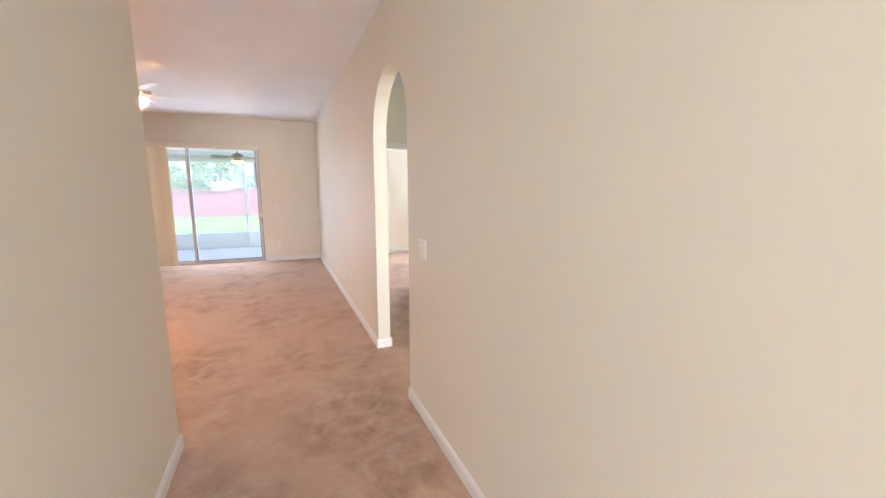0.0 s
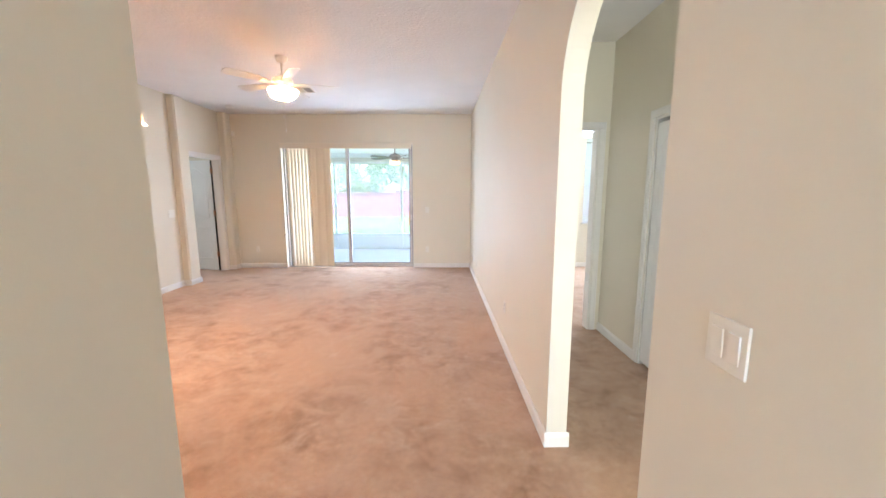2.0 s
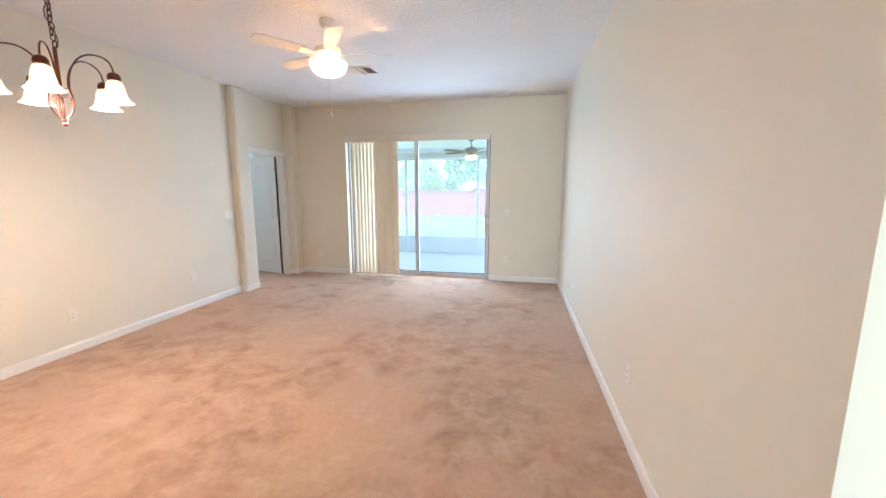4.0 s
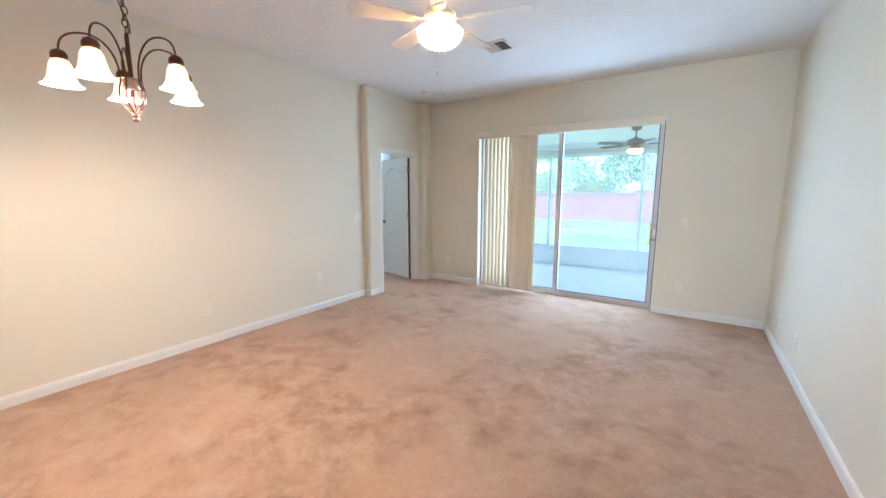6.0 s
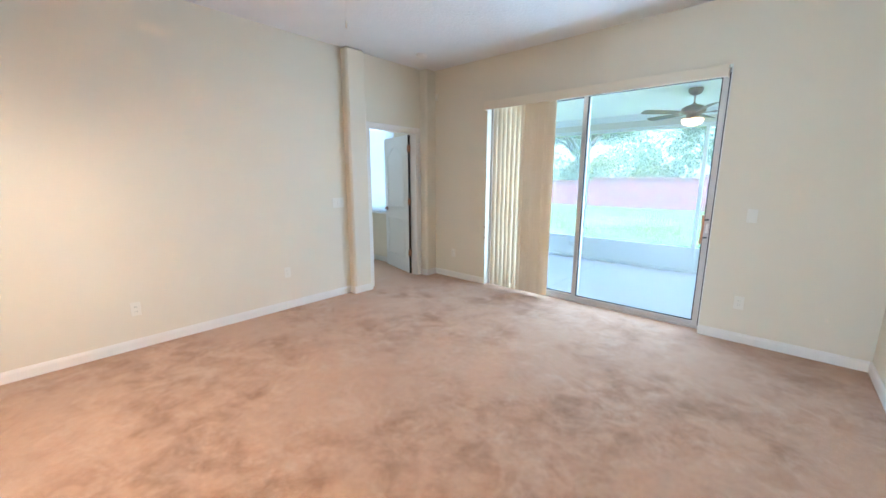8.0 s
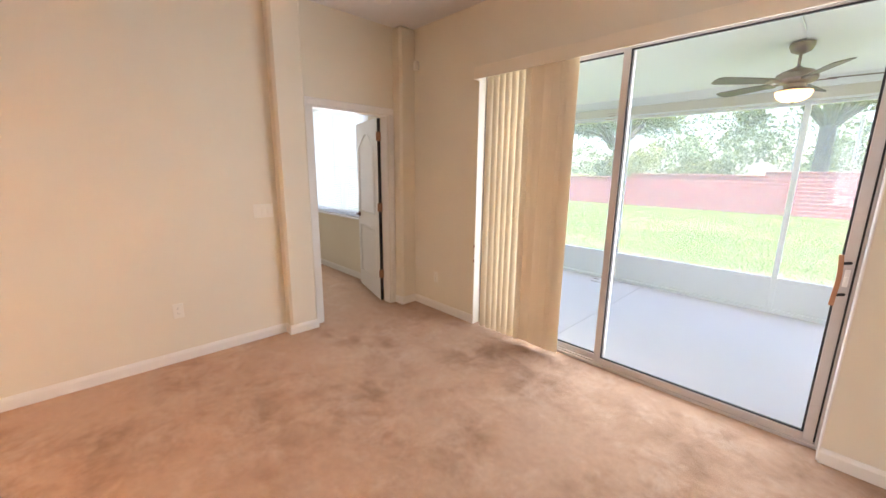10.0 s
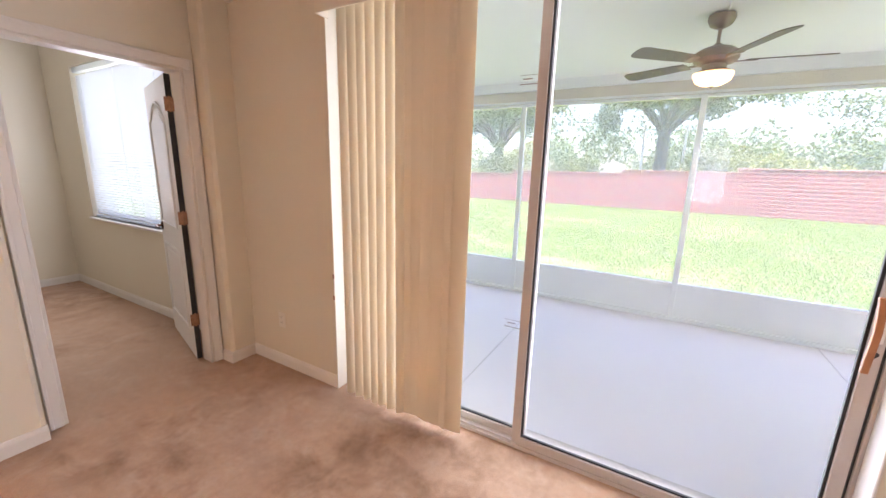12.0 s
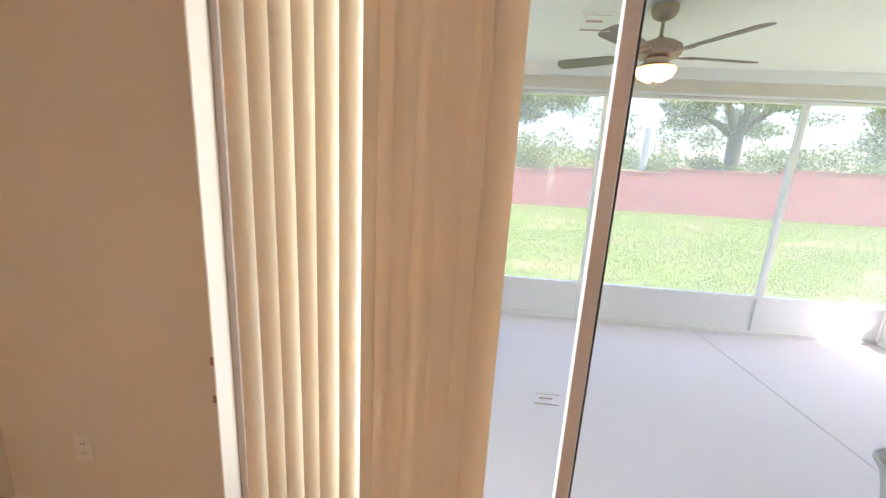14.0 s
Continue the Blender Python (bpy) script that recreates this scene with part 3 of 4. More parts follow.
casing("trim_bedroom_door", "x", XB, 1, DY0, DY1, DZ)
lining("jamb_bedroom_door", "x", XB2, XB, DY0, DY1, DZ)
casing("trim_closet", "x", HX, -1, CY0, CY1, DZ - 0.015)
lining("jamb_closet", "x", HX, HX + 0.12, CY0, CY1, DZ - 0.015)
casing("trim_hall_side_door", "x", HX, -1, EY0, EY1, DZ)
lining("jamb_hall_side_door", "x", HX, HX + 0.12, EY0, EY1, DZ)
casing("trim_back_room_door", "y", HY, -1, HDX0, HDX1, DZ + 0.03)
lining("jamb_back_room_door", "y", HY, HY + 0.12, HDX0, HDX1, DZ + 0.03)


# ---------------------------------------------------------------- doors
def panel_outline(w, h, arch, n=12):
    """Outline of a raised panel, flat at the foot, with an arched head of that rise."""
    pts = [(0, 0), (w, 0), (w, h - arch)]
    if arch:
        for i in range(1, n):
            t = i / n
            pts.append((w * (1 - t), h - arch + arch * math.sin(math.pi * t) ** 1.5))
        pts.append((0, h - arch))
    else:
        pts.append((0, h))
    return pts


def panel_door(parent, width, height, thick=0.036, arched=True, panels=True):
    """A moulded two-panel leaf: x from 0 to width, y from 0 to thick."""
    leaf = part("leaf", box(bmesh.new(), 0, width, 0, thick, 0, height, bevel=0.003), DOORW, parent)
    if not panels:
        return leaf
    m = 0.115
    for z0, z1, arch in ((0.22, 0.80, 0.0), (0.98, height - 0.14, 0.13 if arched else 0)):
        for face, yy in ((0, 0.0), (1, thick)):
            out = panel_outline(width - 2 * m, z1 - z0, arch)
            pts = [(m + x, yy, z0 + z) for x, z in out]
            part("panel_moulding", tube(bmesh.new(), pts, 0.011, 6, closed=True), DOORW, leaf, smooth=True)
            inner = panel_outline(width - 2 * m - 0.09, z1 - z0 - 0.09, arch * 0.9)
            bm = prism(bmesh.new(), [(m + 0.045 + x, z0 + 0.045 + z) for x, z in inner], 0.007)
            bmesh.ops.transform(bm, matrix=pose(0, yy + (0.0035 if face == 0 else 0.0035), 0, 90), verts=bm.verts)
            part("raised_panel", bm, DOORW, leaf)
    return leaf


def hinge(parent, m):
    bm = boxes((-0.045, 0.0, -0.002, 0.003, -0.045, 0.045), bevel=0.001)
    box(bm, 0.0, 0.03, -0.002, 0.003, -0.045, 0.045, bevel=0.001)
    lathe(bm, [(0, -0.05), (0.007, -0.05), (0.007, 0.05), (0, 0.05)], 10)
    bmesh.ops.transform(bm, matrix=m, verts=bm.verts)
    return part("hinge", bm, HINGE, parent, "antique brass butt hinge", smooth=True)


def lever(parent, x, y, z, side):
    bm = lathe(bmesh.new(), [(0, 0), (0.032, 0), (0.032, 0.008), (0.012, 0.014), (0.011, 0.045), (0, 0.045)], 18, pose(x, y, z, 90 if side < 0 else -90))
    tube(bm, [(x, y + side * 0.042, z), (x - 0.03, y + side * 0.046, z), (x + -0.075, y + side * 0.044, z - 0.004), (x - 0.11, y + side * 0.04, z - 0.002)], [0.009, 0.009, 0.007, 0.006], 8)
    return part("door_handle", bm, BRONZE, parent, "dark bronze lever handle", smooth=True)


# bedroom door stands open into the bedroom, hinged at the far jamb
door = thing("door_1", pose(XB2 - 0.008, DY1 - 0.020, 0.012, 0, 0, 180 - 15.5), "white moulded panel door standing open into the bedroom", "door", "", "structure")
W = DY1 - DY0 - 0.045
lf = panel_door(door, W, 2.01)
lever(lf, W - 0.065, 0.036, 0.93, 1)
lever(lf, W - 0.065, 0.0, 0.93, -1)
# The shade in the hinge gap is put in as a black strip.
part("hinge_gap_shade", boxes((-0.0025, -0.0003, 0.001, 0.035, 0.002, 2.008)), DARK, lf, "black strip standing in for the shaded gap at the hinges")
for z in (0.312, 1.068, 1.822):
    hinge(door, pose(0.0, 0.018, z, 0, 0, 90))

door = thing("door_2", pose(HX + 0.017, CY0 + 0.020, 0.035, 0, 0, 90), "white moulded closet door, closed", "closet door", "", "structure")
w2 = CY1 - CY0 - 0.050
lf = part("leaf", box(bmesh.new(), 0, w2, -0.014, 0.014, 0, 1.952, bevel=0.003), DOORW, door)
for z0, z1, arch in ((0.16, 0.78, 0), (0.93, 1.84, 0.07)):
    half = w2 / 2
    out = panel_outline(half - 0.13, z1 - z0, arch)
    for off in (0.075, half + 0.055):
        part("panel_moulding", tube(bmesh.new(), [(off + x, 0.0128, z0 + z) for x, z in out], 0.003, 6, closed=True), DOORW, lf, smooth=True)
part("knob", lathe(bmesh.new(), [(0, 0), (0.008, 0), (0.008, 0.012), (0.016, 0.02), (0.015, 0.03), (0, 0.034)], 14, pose(0.06, 0.014, 0.93, -90)), TRIM, door, "small white knob", smooth=True)

door = thing("door_3", pose(HX + 0.03, EY0 + 0.022, 0.012, 0, 0, 90), "white moulded panel door in the side hall, closed", "door", "", "structure")
lf = panel_door(door, EY1 - EY0 - 0.044, 1.985)
for z in (0.25,):
    hinge(door, pose(EY1 - EY0 - 0.044, 0.04, z))

# ---------------------------------------------------------------- sliding glass door
sl = thing("door_4", pose(0, 0, 0), "almond aluminium sliding glass door to the porch, closed", "sliding door", "", "structure")
Y0, Y1 = 9.455, 9.57
part("frame_head", boxes((SX0, SX1, Y0, Y1, SZ - 0.028, SZ), bevel=0.003), ALU, sl)
bm = boxes((SX0, SX1, Y0, Y1, 0.001, 0.022), bevel=0.002)
for yy in (Y0 + 0.012, Y0 + 0.052):
    box(bm, SX0, SX1, yy, yy + 0.006, 0.02, 0.036)
part("sill_track", bm, ALU, sl, "worn aluminium sill track")
for x0, x1 in ((SX0, SX0 + 0.035), (SX1 - 0.019, SX1)):
    part("frame_jamb", boxes((x0, x1, Y0, Y1, 0.022, SZ - 0.028), bevel=0.003), ALU, sl)
XM = -0.738


def glazed(name, x0, x1, y, label, stile0, stile1):
    p = part(name, boxes((x0, x0 + stile0, y, y + 0.032, 0.036, SZ - 0.03), (x1 - stile1, x1, y, y + 0.032, 0.036, SZ - 0.03),
                         (x0 + stile0, x1 - stile1, y, y + 0.032, 0.036, 0.070), (x0 + stile0, x1 - stile1, y, y + 0.032, SZ - 0.07, SZ - 0.03), bevel=0.002), ALU, sl, label)
    a, b, c, d = x0 + stile0, x1 - stile1, 0.070, SZ - 0.07
    g = 0.010
    part("gasket", boxes((a, a + g, y + 0.0095, y + 0.021, c, d), (b - g, b, y + 0.0095, y + 0.021, c, d), (a + g, b - g, y + 0.0095, y + 0.021, c, c + g), (a + g, b - g, y + 0.0095, y + 0.021, d - g, d)), GASKET, p)
    pane = part("pane", boxes((a + 0.001, b - 0.001, y + 0.013, y + 0.017, c + 0.001, d - 0.001)), GLASS, p, "clear glass pane")
    pane.visible_shadow = False
    return p


# Black strip takes the place of the open, shaded gap beside the panel.
part("jamb_gap_shade", boxes((SX1 - 0.0275, SX1 - 0.0195, Y0 + 0.012, Y1 - 0.01, 0.024, SZ - 0.042)), DARK, sl, "black strip standing in for the shaded jamb gap")
fixed = glazed("fixed_panel", SX0 + 0.035, XM + 0.034, Y0 + 0.052, "fixed glass panel", 0.045, 0.032)
slide = glazed("sliding_panel", XM - 0.022, SX1 - 0.028, Y0 + 0.008, "sliding glass panel", 0.046, 0.044)
for z in (0.68, 1.88):
    part("glass_label", boxes((-0.86, -0.775, Y0 + 0.063, Y0 + 0.0645, z - 0.024, z - 0.020), (-0.86, -0.775, Y0 + 0.063, Y0 + 0.0645, z + 0.016, z + 0.018), (-0.845, -0.80, Y0 + 0.063, Y0 + 0.0645, z - 0.002, z + 0.003)), PEWTER, fixed, "small clear sticker on the glass")
hx = 0.438
hz = [0.835, 0.88, 0.93, 0.98, 1.03, 1.075, 1.10]
wave = [0.0, 0.002, 0.005, 0.007, 0.005, 0.001, -0.002]
bm = bmesh.new()
rings = []
for z, o in zip(hz, wave):
    rings.append([bm.verts.new((hx + o + dx, Y0 - 0.040 + dy, z)) for dx, dy in ((-0.010, -0.008), (0.010, -0.008), (0.010, 0.008), (-0.010, 0.008))])
for a, b in zip(rings, rings[1:]):
    for k in range(4):
        bm.faces.new((a[k], a[(k + 1) % 4], b[(k + 1) % 4], b[k]))
bm.faces.new(rings[0]), bm.faces.new(rings[-1][::-1])
bmesh.ops.bevel(bm, geom=list(bm.edges), offset=0.002, segments=1, affect='EDGES')
part("handle_grip", bm, OAK, slide, "wavy varnished oak pull handle")
part("handle_plate", boxes((0.462, 0.482, Y0 + 0.001, Y0 + 0.009, 0.93, 1.02), bevel=0.003), TRIM, slide, "white latch plate")
part("latch", boxes((0.466, 0.478, Y0 - 0.010, Y0 + 0.003, 0.955, 0.985), bevel=0.003), TRIM, slide, "white thumb latch")
for z in (0.89, 1.055):
    part("handle_post", tube(bmesh.new(), [(hx + 0.006, Y0 - 0.036, z), (0.476, Y0 + 0.009, z)], 0.0075, 10), DARK, slide, "black handle post", smooth=True)

bm = boxes((SX0 - 0.004, SX0 + 0.008, 9.362, Y0, 0.001, SZ), bevel=0.003)
box(bm, SX0 + 0.008, SX1 - 0.008, 9.372, Y0, SZ - 0.008, SZ + 0.002, bevel=0.003)
# Right side of the lining: the daylight on it is put into a whiter paint.
structure("trim_glass_door_jamb", boxes((SX1 - 0.008, SX1 + 0.002, far(SX1) - 0.002, Y0, 0.001, SZ), bevel=0.003), TRIM, "jamb of the glass door opening, whitened to carry its daylight", "door jamb")
lining_trim = structure("trim_glass_door", bm, PAINT, "cream painted lining of the glass door opening", "door jamb")

# ---------------------------------------------------------------- vertical blind
blind = thing("vertical_blind", pose(0, 0, 0), "ivory vertical blind drawn half aside at the glass door", "blind")
bm = boxes((-1.935, 0.50, 9.285, 9.297, 2.252, 2.349), (-1.935, -1.925, 9.297, 9.38, 2.252, 2.349), (0.49, 0.50, 9.297, 9.35, 2.252, 2.349), (-1.925, 0.49, 9.297, 9.35, 2.343, 2.349), bevel=0.003)
part("valance", bm, IVORY, blind, "ivory vinyl valance board")
part("head_rail", boxes((-1.92, 0.47, 9.325, 9.365, 2.30, 2.335), bevel=0.003), ALUW, blind)


def vane_mesh(sag):
    """One curved vane, 89 mm wide, hanging from z = 0."""
    bm = bmesh.new()
    n, w, t, h = 10, 0.089, 0.0011, 2.26
    front, back = [], []
    for i in range(n + 1):
        u = i / n - 0.5
        c = -sag * (1 - (2 * u) ** 2)
        front.append((u * w, c)), back.append((u * w, c + t))
    loop = front + back[::-1]
    lo = [bm.verts.new((x, y, -h)) for x, y in loop]
    hi = [bm.verts.new((x, y, 0)) for x, y in loop]
    k = len(loop)
    for i in range(k):
        j = (i + 1) % k
        bm.faces.new((lo[i], lo[j], hi[j], hi[i]))
    for i in range(n):
        bm.faces.new((lo[i + 1], lo[i], lo[k - 1 - i], lo[k - 2 - i]))
        bm.faces.new((hi[i], hi[i + 1], hi[k - 2 - i], hi[k - 1 - i]))
    return mesh_of("vane", bm, VANE, True)


VM, VM2 = vane_mesh(0.014), vane_mesh(0.004)
rng = random.Random(4)
vx = [(x, 60 + rng.uniform(-5, 5)) for x in (-1.788, -1.722, -1.660, -1.598, -1.534, -1.470, -1.412)] + [(-1.365, 9), (-1.325, 3), (-1.27, -12), (-1.22, 4), (-1.175, 7), (-1.145, -22), (-1.09, 16), (-1.062, 5)]
for x, a in vx:
    v = new("vane", VM if x < -1.40 else VM2)
    v.parent = blind
    v.matrix_local = pose(x, 9.36, 2.295, rng.uniform(-0.15, 0.15), rng.uniform(-0.12, 0.12), a)
for z in (0.645, 0.786):
    part("paint_chip", boxes((SX0 - 0.006, SX0 + 0.006, 9.3595, 9.366, z - 0.016, z + 0.014), bevel=0.002), HINGE, lining_trim, "brown chip in the paint")


# ---------------------------------------------------------------- bedroom and back room windows
def window(name, x0, x1, z0, z1, label, units=2):
    w = thing(name, pose(0, 0, 0), label, "window", "", "structure")
    y = 9.53
    part("window_sill", boxes((x0 - 0.03, x1 + 0.03, YF - 0.03, y, z0 - 0.025, z0), bevel=0.004), TRIM, w)
    step = (x1 - x0) / units
    for k in range(units):
        a, b = x0 + k * step, x0 + (k + 1) * step
        zm = (z0 + z1) / 2
        f = part("window_frame", boxes((a, a + 0.045, y, y + 0.05, z0, z1), (b - 0.045, b, y, y + 0.05, z0, z1), (a + 0.045, b - 0.045, y, y + 0.05, z0, z0 + 0.045),
                                       (a + 0.045, b - 0.045, y, y + 0.05, z1 - 0.045, z1), (a + 0.045, b - 0.045, y, y + 0.05, zm - 0.025, zm + 0.025), bevel=0.003), ALUW, w)
        for c, d in ((z0 + 0.045, zm - 0.025), (zm + 0.025, z1 - 0.045)):
            p = part("pane", boxes((a + 0.046, b - 0.046, y + 0.02, y + 0.024, c + 0.001, d - 0.001)), GLASS, f, "clear glass pane")
            p.visible_shadow = False
    return w


window("window_1", BWX0, BWX1, BWZ0, BWZ1, "white framed double bedroom window behind blinds")
window("window_2", RWX0, RWX1, 0.86, 2.45, "white framed window of the back room", 1)


def horizontal_blind(x0, x1, z0, z1, label):
    wb = thing("horizontal_blind", pose(0, 0, 0), label, "blind")
    part("head_rail", boxes((x0 + 0.01, x1 - 0.01, 9.415, 9.465, z1 - 0.055, z1 - 0.005), bevel=0.003), SLAT, wb)
    me = mesh_of("slat", box(bmesh.new(), x0 + 0.012, x1 - 0.012, -0.0135, 0.0135, -0.0008, 0.0008), SLAT)
    for i in range(int((z1 - z0 - 0.12) / 0.0255) + 1):
        s = new("slat", me)
        s.parent = wb
        s.matrix_local = pose(0, 9.44, z0 + 0.05 + 0.0255 * i, -60)
    part("bottom_rail", boxes((x0 + 0.012, x1 - 0.012, 9.425, 9.455, z0 + 0.006, z0 + 0.024), bevel=0.003), SLAT, wb)
    for x in (x0 + 0.2, (x0 + x1) / 2, x1 - 0.2):
        part("ladder_cord", tube(bmesh.new(), [(x, 9.414, z0 + 0.02), (x, 9.414, z1 - 0.05)], 0.0015, 5), SLAT, wb)


horizontal_blind(BWX0, BWX1, BWZ0, BWZ1, "white slatted blind lowered over the bedroom window")
horizontal_blind(RWX0, RWX1, 0.86, 2.45, "white slatted blind lowered over the back room window")


# ---------------------------------------------------------------- chandelier
def bell(scale=1.0):
    """A flared glass bell with its mouth down; neck at z = 0."""
    o = [(0.024, 0.0), (0.040, -0.008), (0.053, -0.030), (0.058, -0.060), (0.066, -0.092), (0.083, -0.118), (0.100, -0.130)]
    i = [(r - 0.004, z + 0.001) for r, z in o[::-1]]
    return [(r * 0.75 * scale, z * 0.88 * scale) for r, z in o + i]


CX, CY = -1.462, 4.911
ch = thing("chandelier", pose(CX, CY, -0.036), "five-armed bronze chandelier with lit alabaster bell shades", "chandelier")
bm = lathe(bmesh.new(), [(0, 1.845), (0.010, 1.848), (0.014, 1.858), (0.010, 1.868), (0.016, 1.878), (0.012, 1.89), (0.0, 1.892)], 16)
part("finial", bm, BRONZE, ch, smooth=True)
bm = lathe(bmesh.new(), [(0, 1.995), (0.034, 1.998), (0.038, 2.004), (0.038, 2.036), (0.030, 2.044), (0.014, 2.05), (0, 2.051)], 20)
part("hub", bm, PEWTER, ch, "rubbed pewter hub", smooth=True)
part("stem", lathe(bmesh.new(), [(0, 2.048), (0.009, 2.05), (0.009, 2.24), (0.005, 2.25), (0, 2.252)], 16), BRONZE, ch, smooth=True)
lo = lathe(bmesh.new(), [(0.006, 1.89), (0.006, 1.996)], 8)
part("lower_stem", lo, BRONZE, ch, smooth=True)
BELL = mesh_of("shade", lathe(bmesh.new(), bell(), 28, closed=True), SHADE, True)
CAP = mesh_of("cap", lathe(bmesh.new(), [(0, 0.03), (0.010, 0.03), (0.022, 0.024), (0.030, 0.010), (0.031, -0.006), (0.026, -0.012), (0, -0.012)], 18), BRONZE, True)
BULBMESH = mesh_of("bulb", lathe(bmesh.new(), [(0, -0.09), (0.014, -0.086), (0.023, -0.07), (0.022, -0.052), (0.013, -0.03), (0.012, -0.01), (0, -0.01)], 14), BULBM, True)
for k in range(5):
    a = radians(24.6 + 72 * k)
    ca, sa = math.cos(a), math.sin(a)
    P = lambda r, z: (r * ca, r * sa, z)
    pts = bez(P(0.010, 1.885), P(0.060, 1.93), P(0.058, 1.98), P(0.042, 2.03), 8)[:-1] + bez(P(0.042, 2.03), P(0.035, 2.15), P(0.095, 2.228), P(0.165, 2.221), 10)[:-1] + bez(P(0.165, 2.221), P(0.23, 2.216), P(0.25, 2.18), P(0.25, 2.13), 8)
    arm = part("arm", tube(bmesh.new(), pts, 0.0042, 8), BRONZE, ch, smooth=True)
    for nm, me, dz in (("cap", CAP, 2.108), ("shade", BELL, 2.098), ("bulb", BULBMESH, 2.098)):
        o = new(nm, me)
        o.parent = arm
        o.matrix_local = pose(0.25 * ca, 0.25 * sa, dz)
    lamp("chandelier_light", 'POINT', pose(CX + 0.25 * ca, CY + 0.25 * sa, 1.975), BULB, WARM, radius=0.05)
LINK = mesh_of("chain_link", tube(bmesh.new(), [(0.011 * math.cos(t), 0, 0.019 * math.sin(t)) for t in (2 * math.pi * i / 14 for i in range(14))], 0.003, 6, closed=True), BRONZE, True)
z, k = 2.262, 0
while z < ZC - 0.004:
    o = new("chain_link", LINK)
    o.parent = ch
    o.matrix_local = pose(0.004 * math.sin(k * 1.7), 0.004 * math.cos(k * 2.1), z, rng.uniform(-8, 8), rng.uniform(-8, 8), 90 * (k % 2) + rng.uniform(-15, 15))
    z, k = z + 0.030, k + 1
pts = [(0.018 * math.sin(i * 0.9), 0.016 * math.cos(i * 0.8), 2.25 + i * 0.035) for i in range(19)]
part("cord", tube(bmesh.new(), pts, 0.0028, 6), BRONZE, ch, "loose supply cord wound through the chain", smooth=True)
part("canopy", lathe(bmesh.new(), [(0, ZC - 0.009), (0.02, ZC - 0.004), (0.055, ZC + 0.021), (0.065, ZC + 0.035), (0, ZC + 0.035)], 24), BRONZE, ch, smooth=True)


# ---------------------------------------------------------------- ceiling fans
def ceiling_fan(m, metal, bladem, bowl, label, ztop, canopy_label, turn, power, drop=0.10, blade_r=0.60, g=1.0, deep=1.0):
    f = thing("ceiling_fan", m, label, "ceiling fan")
    z = -0.002
    part("canopy", lathe(bmesh.new(), [(0, z), (0.062 * g, z), (0.064 * g, z - 0.02 * g), (0.050 * g, z - 0.05 * g), (0.018 * g, z - 0.066 * g), (0, z - 0.066 * g)], 28), metal, f, canopy_label, smooth=True)
    zb = z - 0.05 - drop
    part("downrod", lathe(bmesh.new(), [(0.011, z - 0.05), (0.011, zb), (0.024 * g, zb - 0.012 * g), (0.034 * g, zb - 0.035 * g)], 14), metal, f, smooth=True)
    zm = zb - 0.03
    part("motor_housing", lathe(bmesh.new(), [(q * g, zm + w * g) for q, w in ((0, 0.01), (0.03, 0.008), (0.075, -0.008), (0.105, -0.028), (0.108, -0.06), (0.095, -0.078), (0.06, -0.088), (0.055, -0.112), (0.07, -0.118), (0, -0.118))], 32), metal, f, smooth=True)
    for k in range(5):
        rot = pose(0, 0, zm - 0.075 * g, 0, 0, turn + 72 * k)
        bm = boxes((0.08, 0.20, -0.012, 0.012, -0.004, 0.004), bevel=0.003)
        box(bm, 0.17, 0.24, -0.04, 0.04, -0.0035, 0.0035, bevel=0.003)
        bmesh.ops.transform(bm, matrix=rot @ pose(0, 0, 0, 12), verts=bm.verts)
        iron = part("blade_iron", bm, metal, f)
        out = [(0.19, -0.045), (0.35, -0.058), (blade_r - 0.05, -0.066), (blade_r - 0.012, -0.055), (blade_r, -0.02), (blade_r, 0.02), (blade_r - 0.012, 0.055), (blade_r - 0.05, 0.066), (0.35, 0.058), (0.19, 0.045)]
        part("blade", prism(bmesh.new(), out, 0.006, rot @ pose(0, 0, 0, 12) @ pose(0, 0, 0.004)), bladem, iron)
    zl = zm - 0.115 * g
    part("light_collar", lathe(bmesh.new(), [(0.07, zl), (0.10, zl - 0.006), (0.112, zl - 0.022), (0.10, zl - 0.028)], 28), metal, f, smooth=True)
    o = [(bowl * q, zl - 0.02 - deep * w) for q, w in ((1.0, 0), (0.985, 0.025), (0.86, 0.065), (0.58, 0.092), (0.25, 0.102), (0.0, 0.103))]
    part("bowl", lathe(bmesh.new(), o, 32), BOWLM, f, "lit alabaster glass bowl", smooth=True)
    # Added lid over the open bowl, only to soften the light thrown upwards.
    part("light_softener", lathe(bmesh.new(), [(0.108, zl - 0.0235), (bowl * 0.75, zl - 0.0205), (bowl * 0.985, zl - 0.0225)], 32), BOWLM, f, "added translucent lid that softens light on the ceiling", smooth=True)
    part("finial", lathe(bmesh.new(), [(0.022, zl - 0.018 - 0.103 * deep), (0.016, zl - 0.026 - 0.103 * deep), (0.007, zl - 0.03 - 0.103 * deep), (0, zl - 0.038 - 0.103 * deep)], 16), metal, f, smooth=True)
    lamp("fan_light", 'POINT', m @ pose(0, 0, zl - 0.055), power, WARM, radius=0.06 if power > 20 else 0.035)
    return f, zl


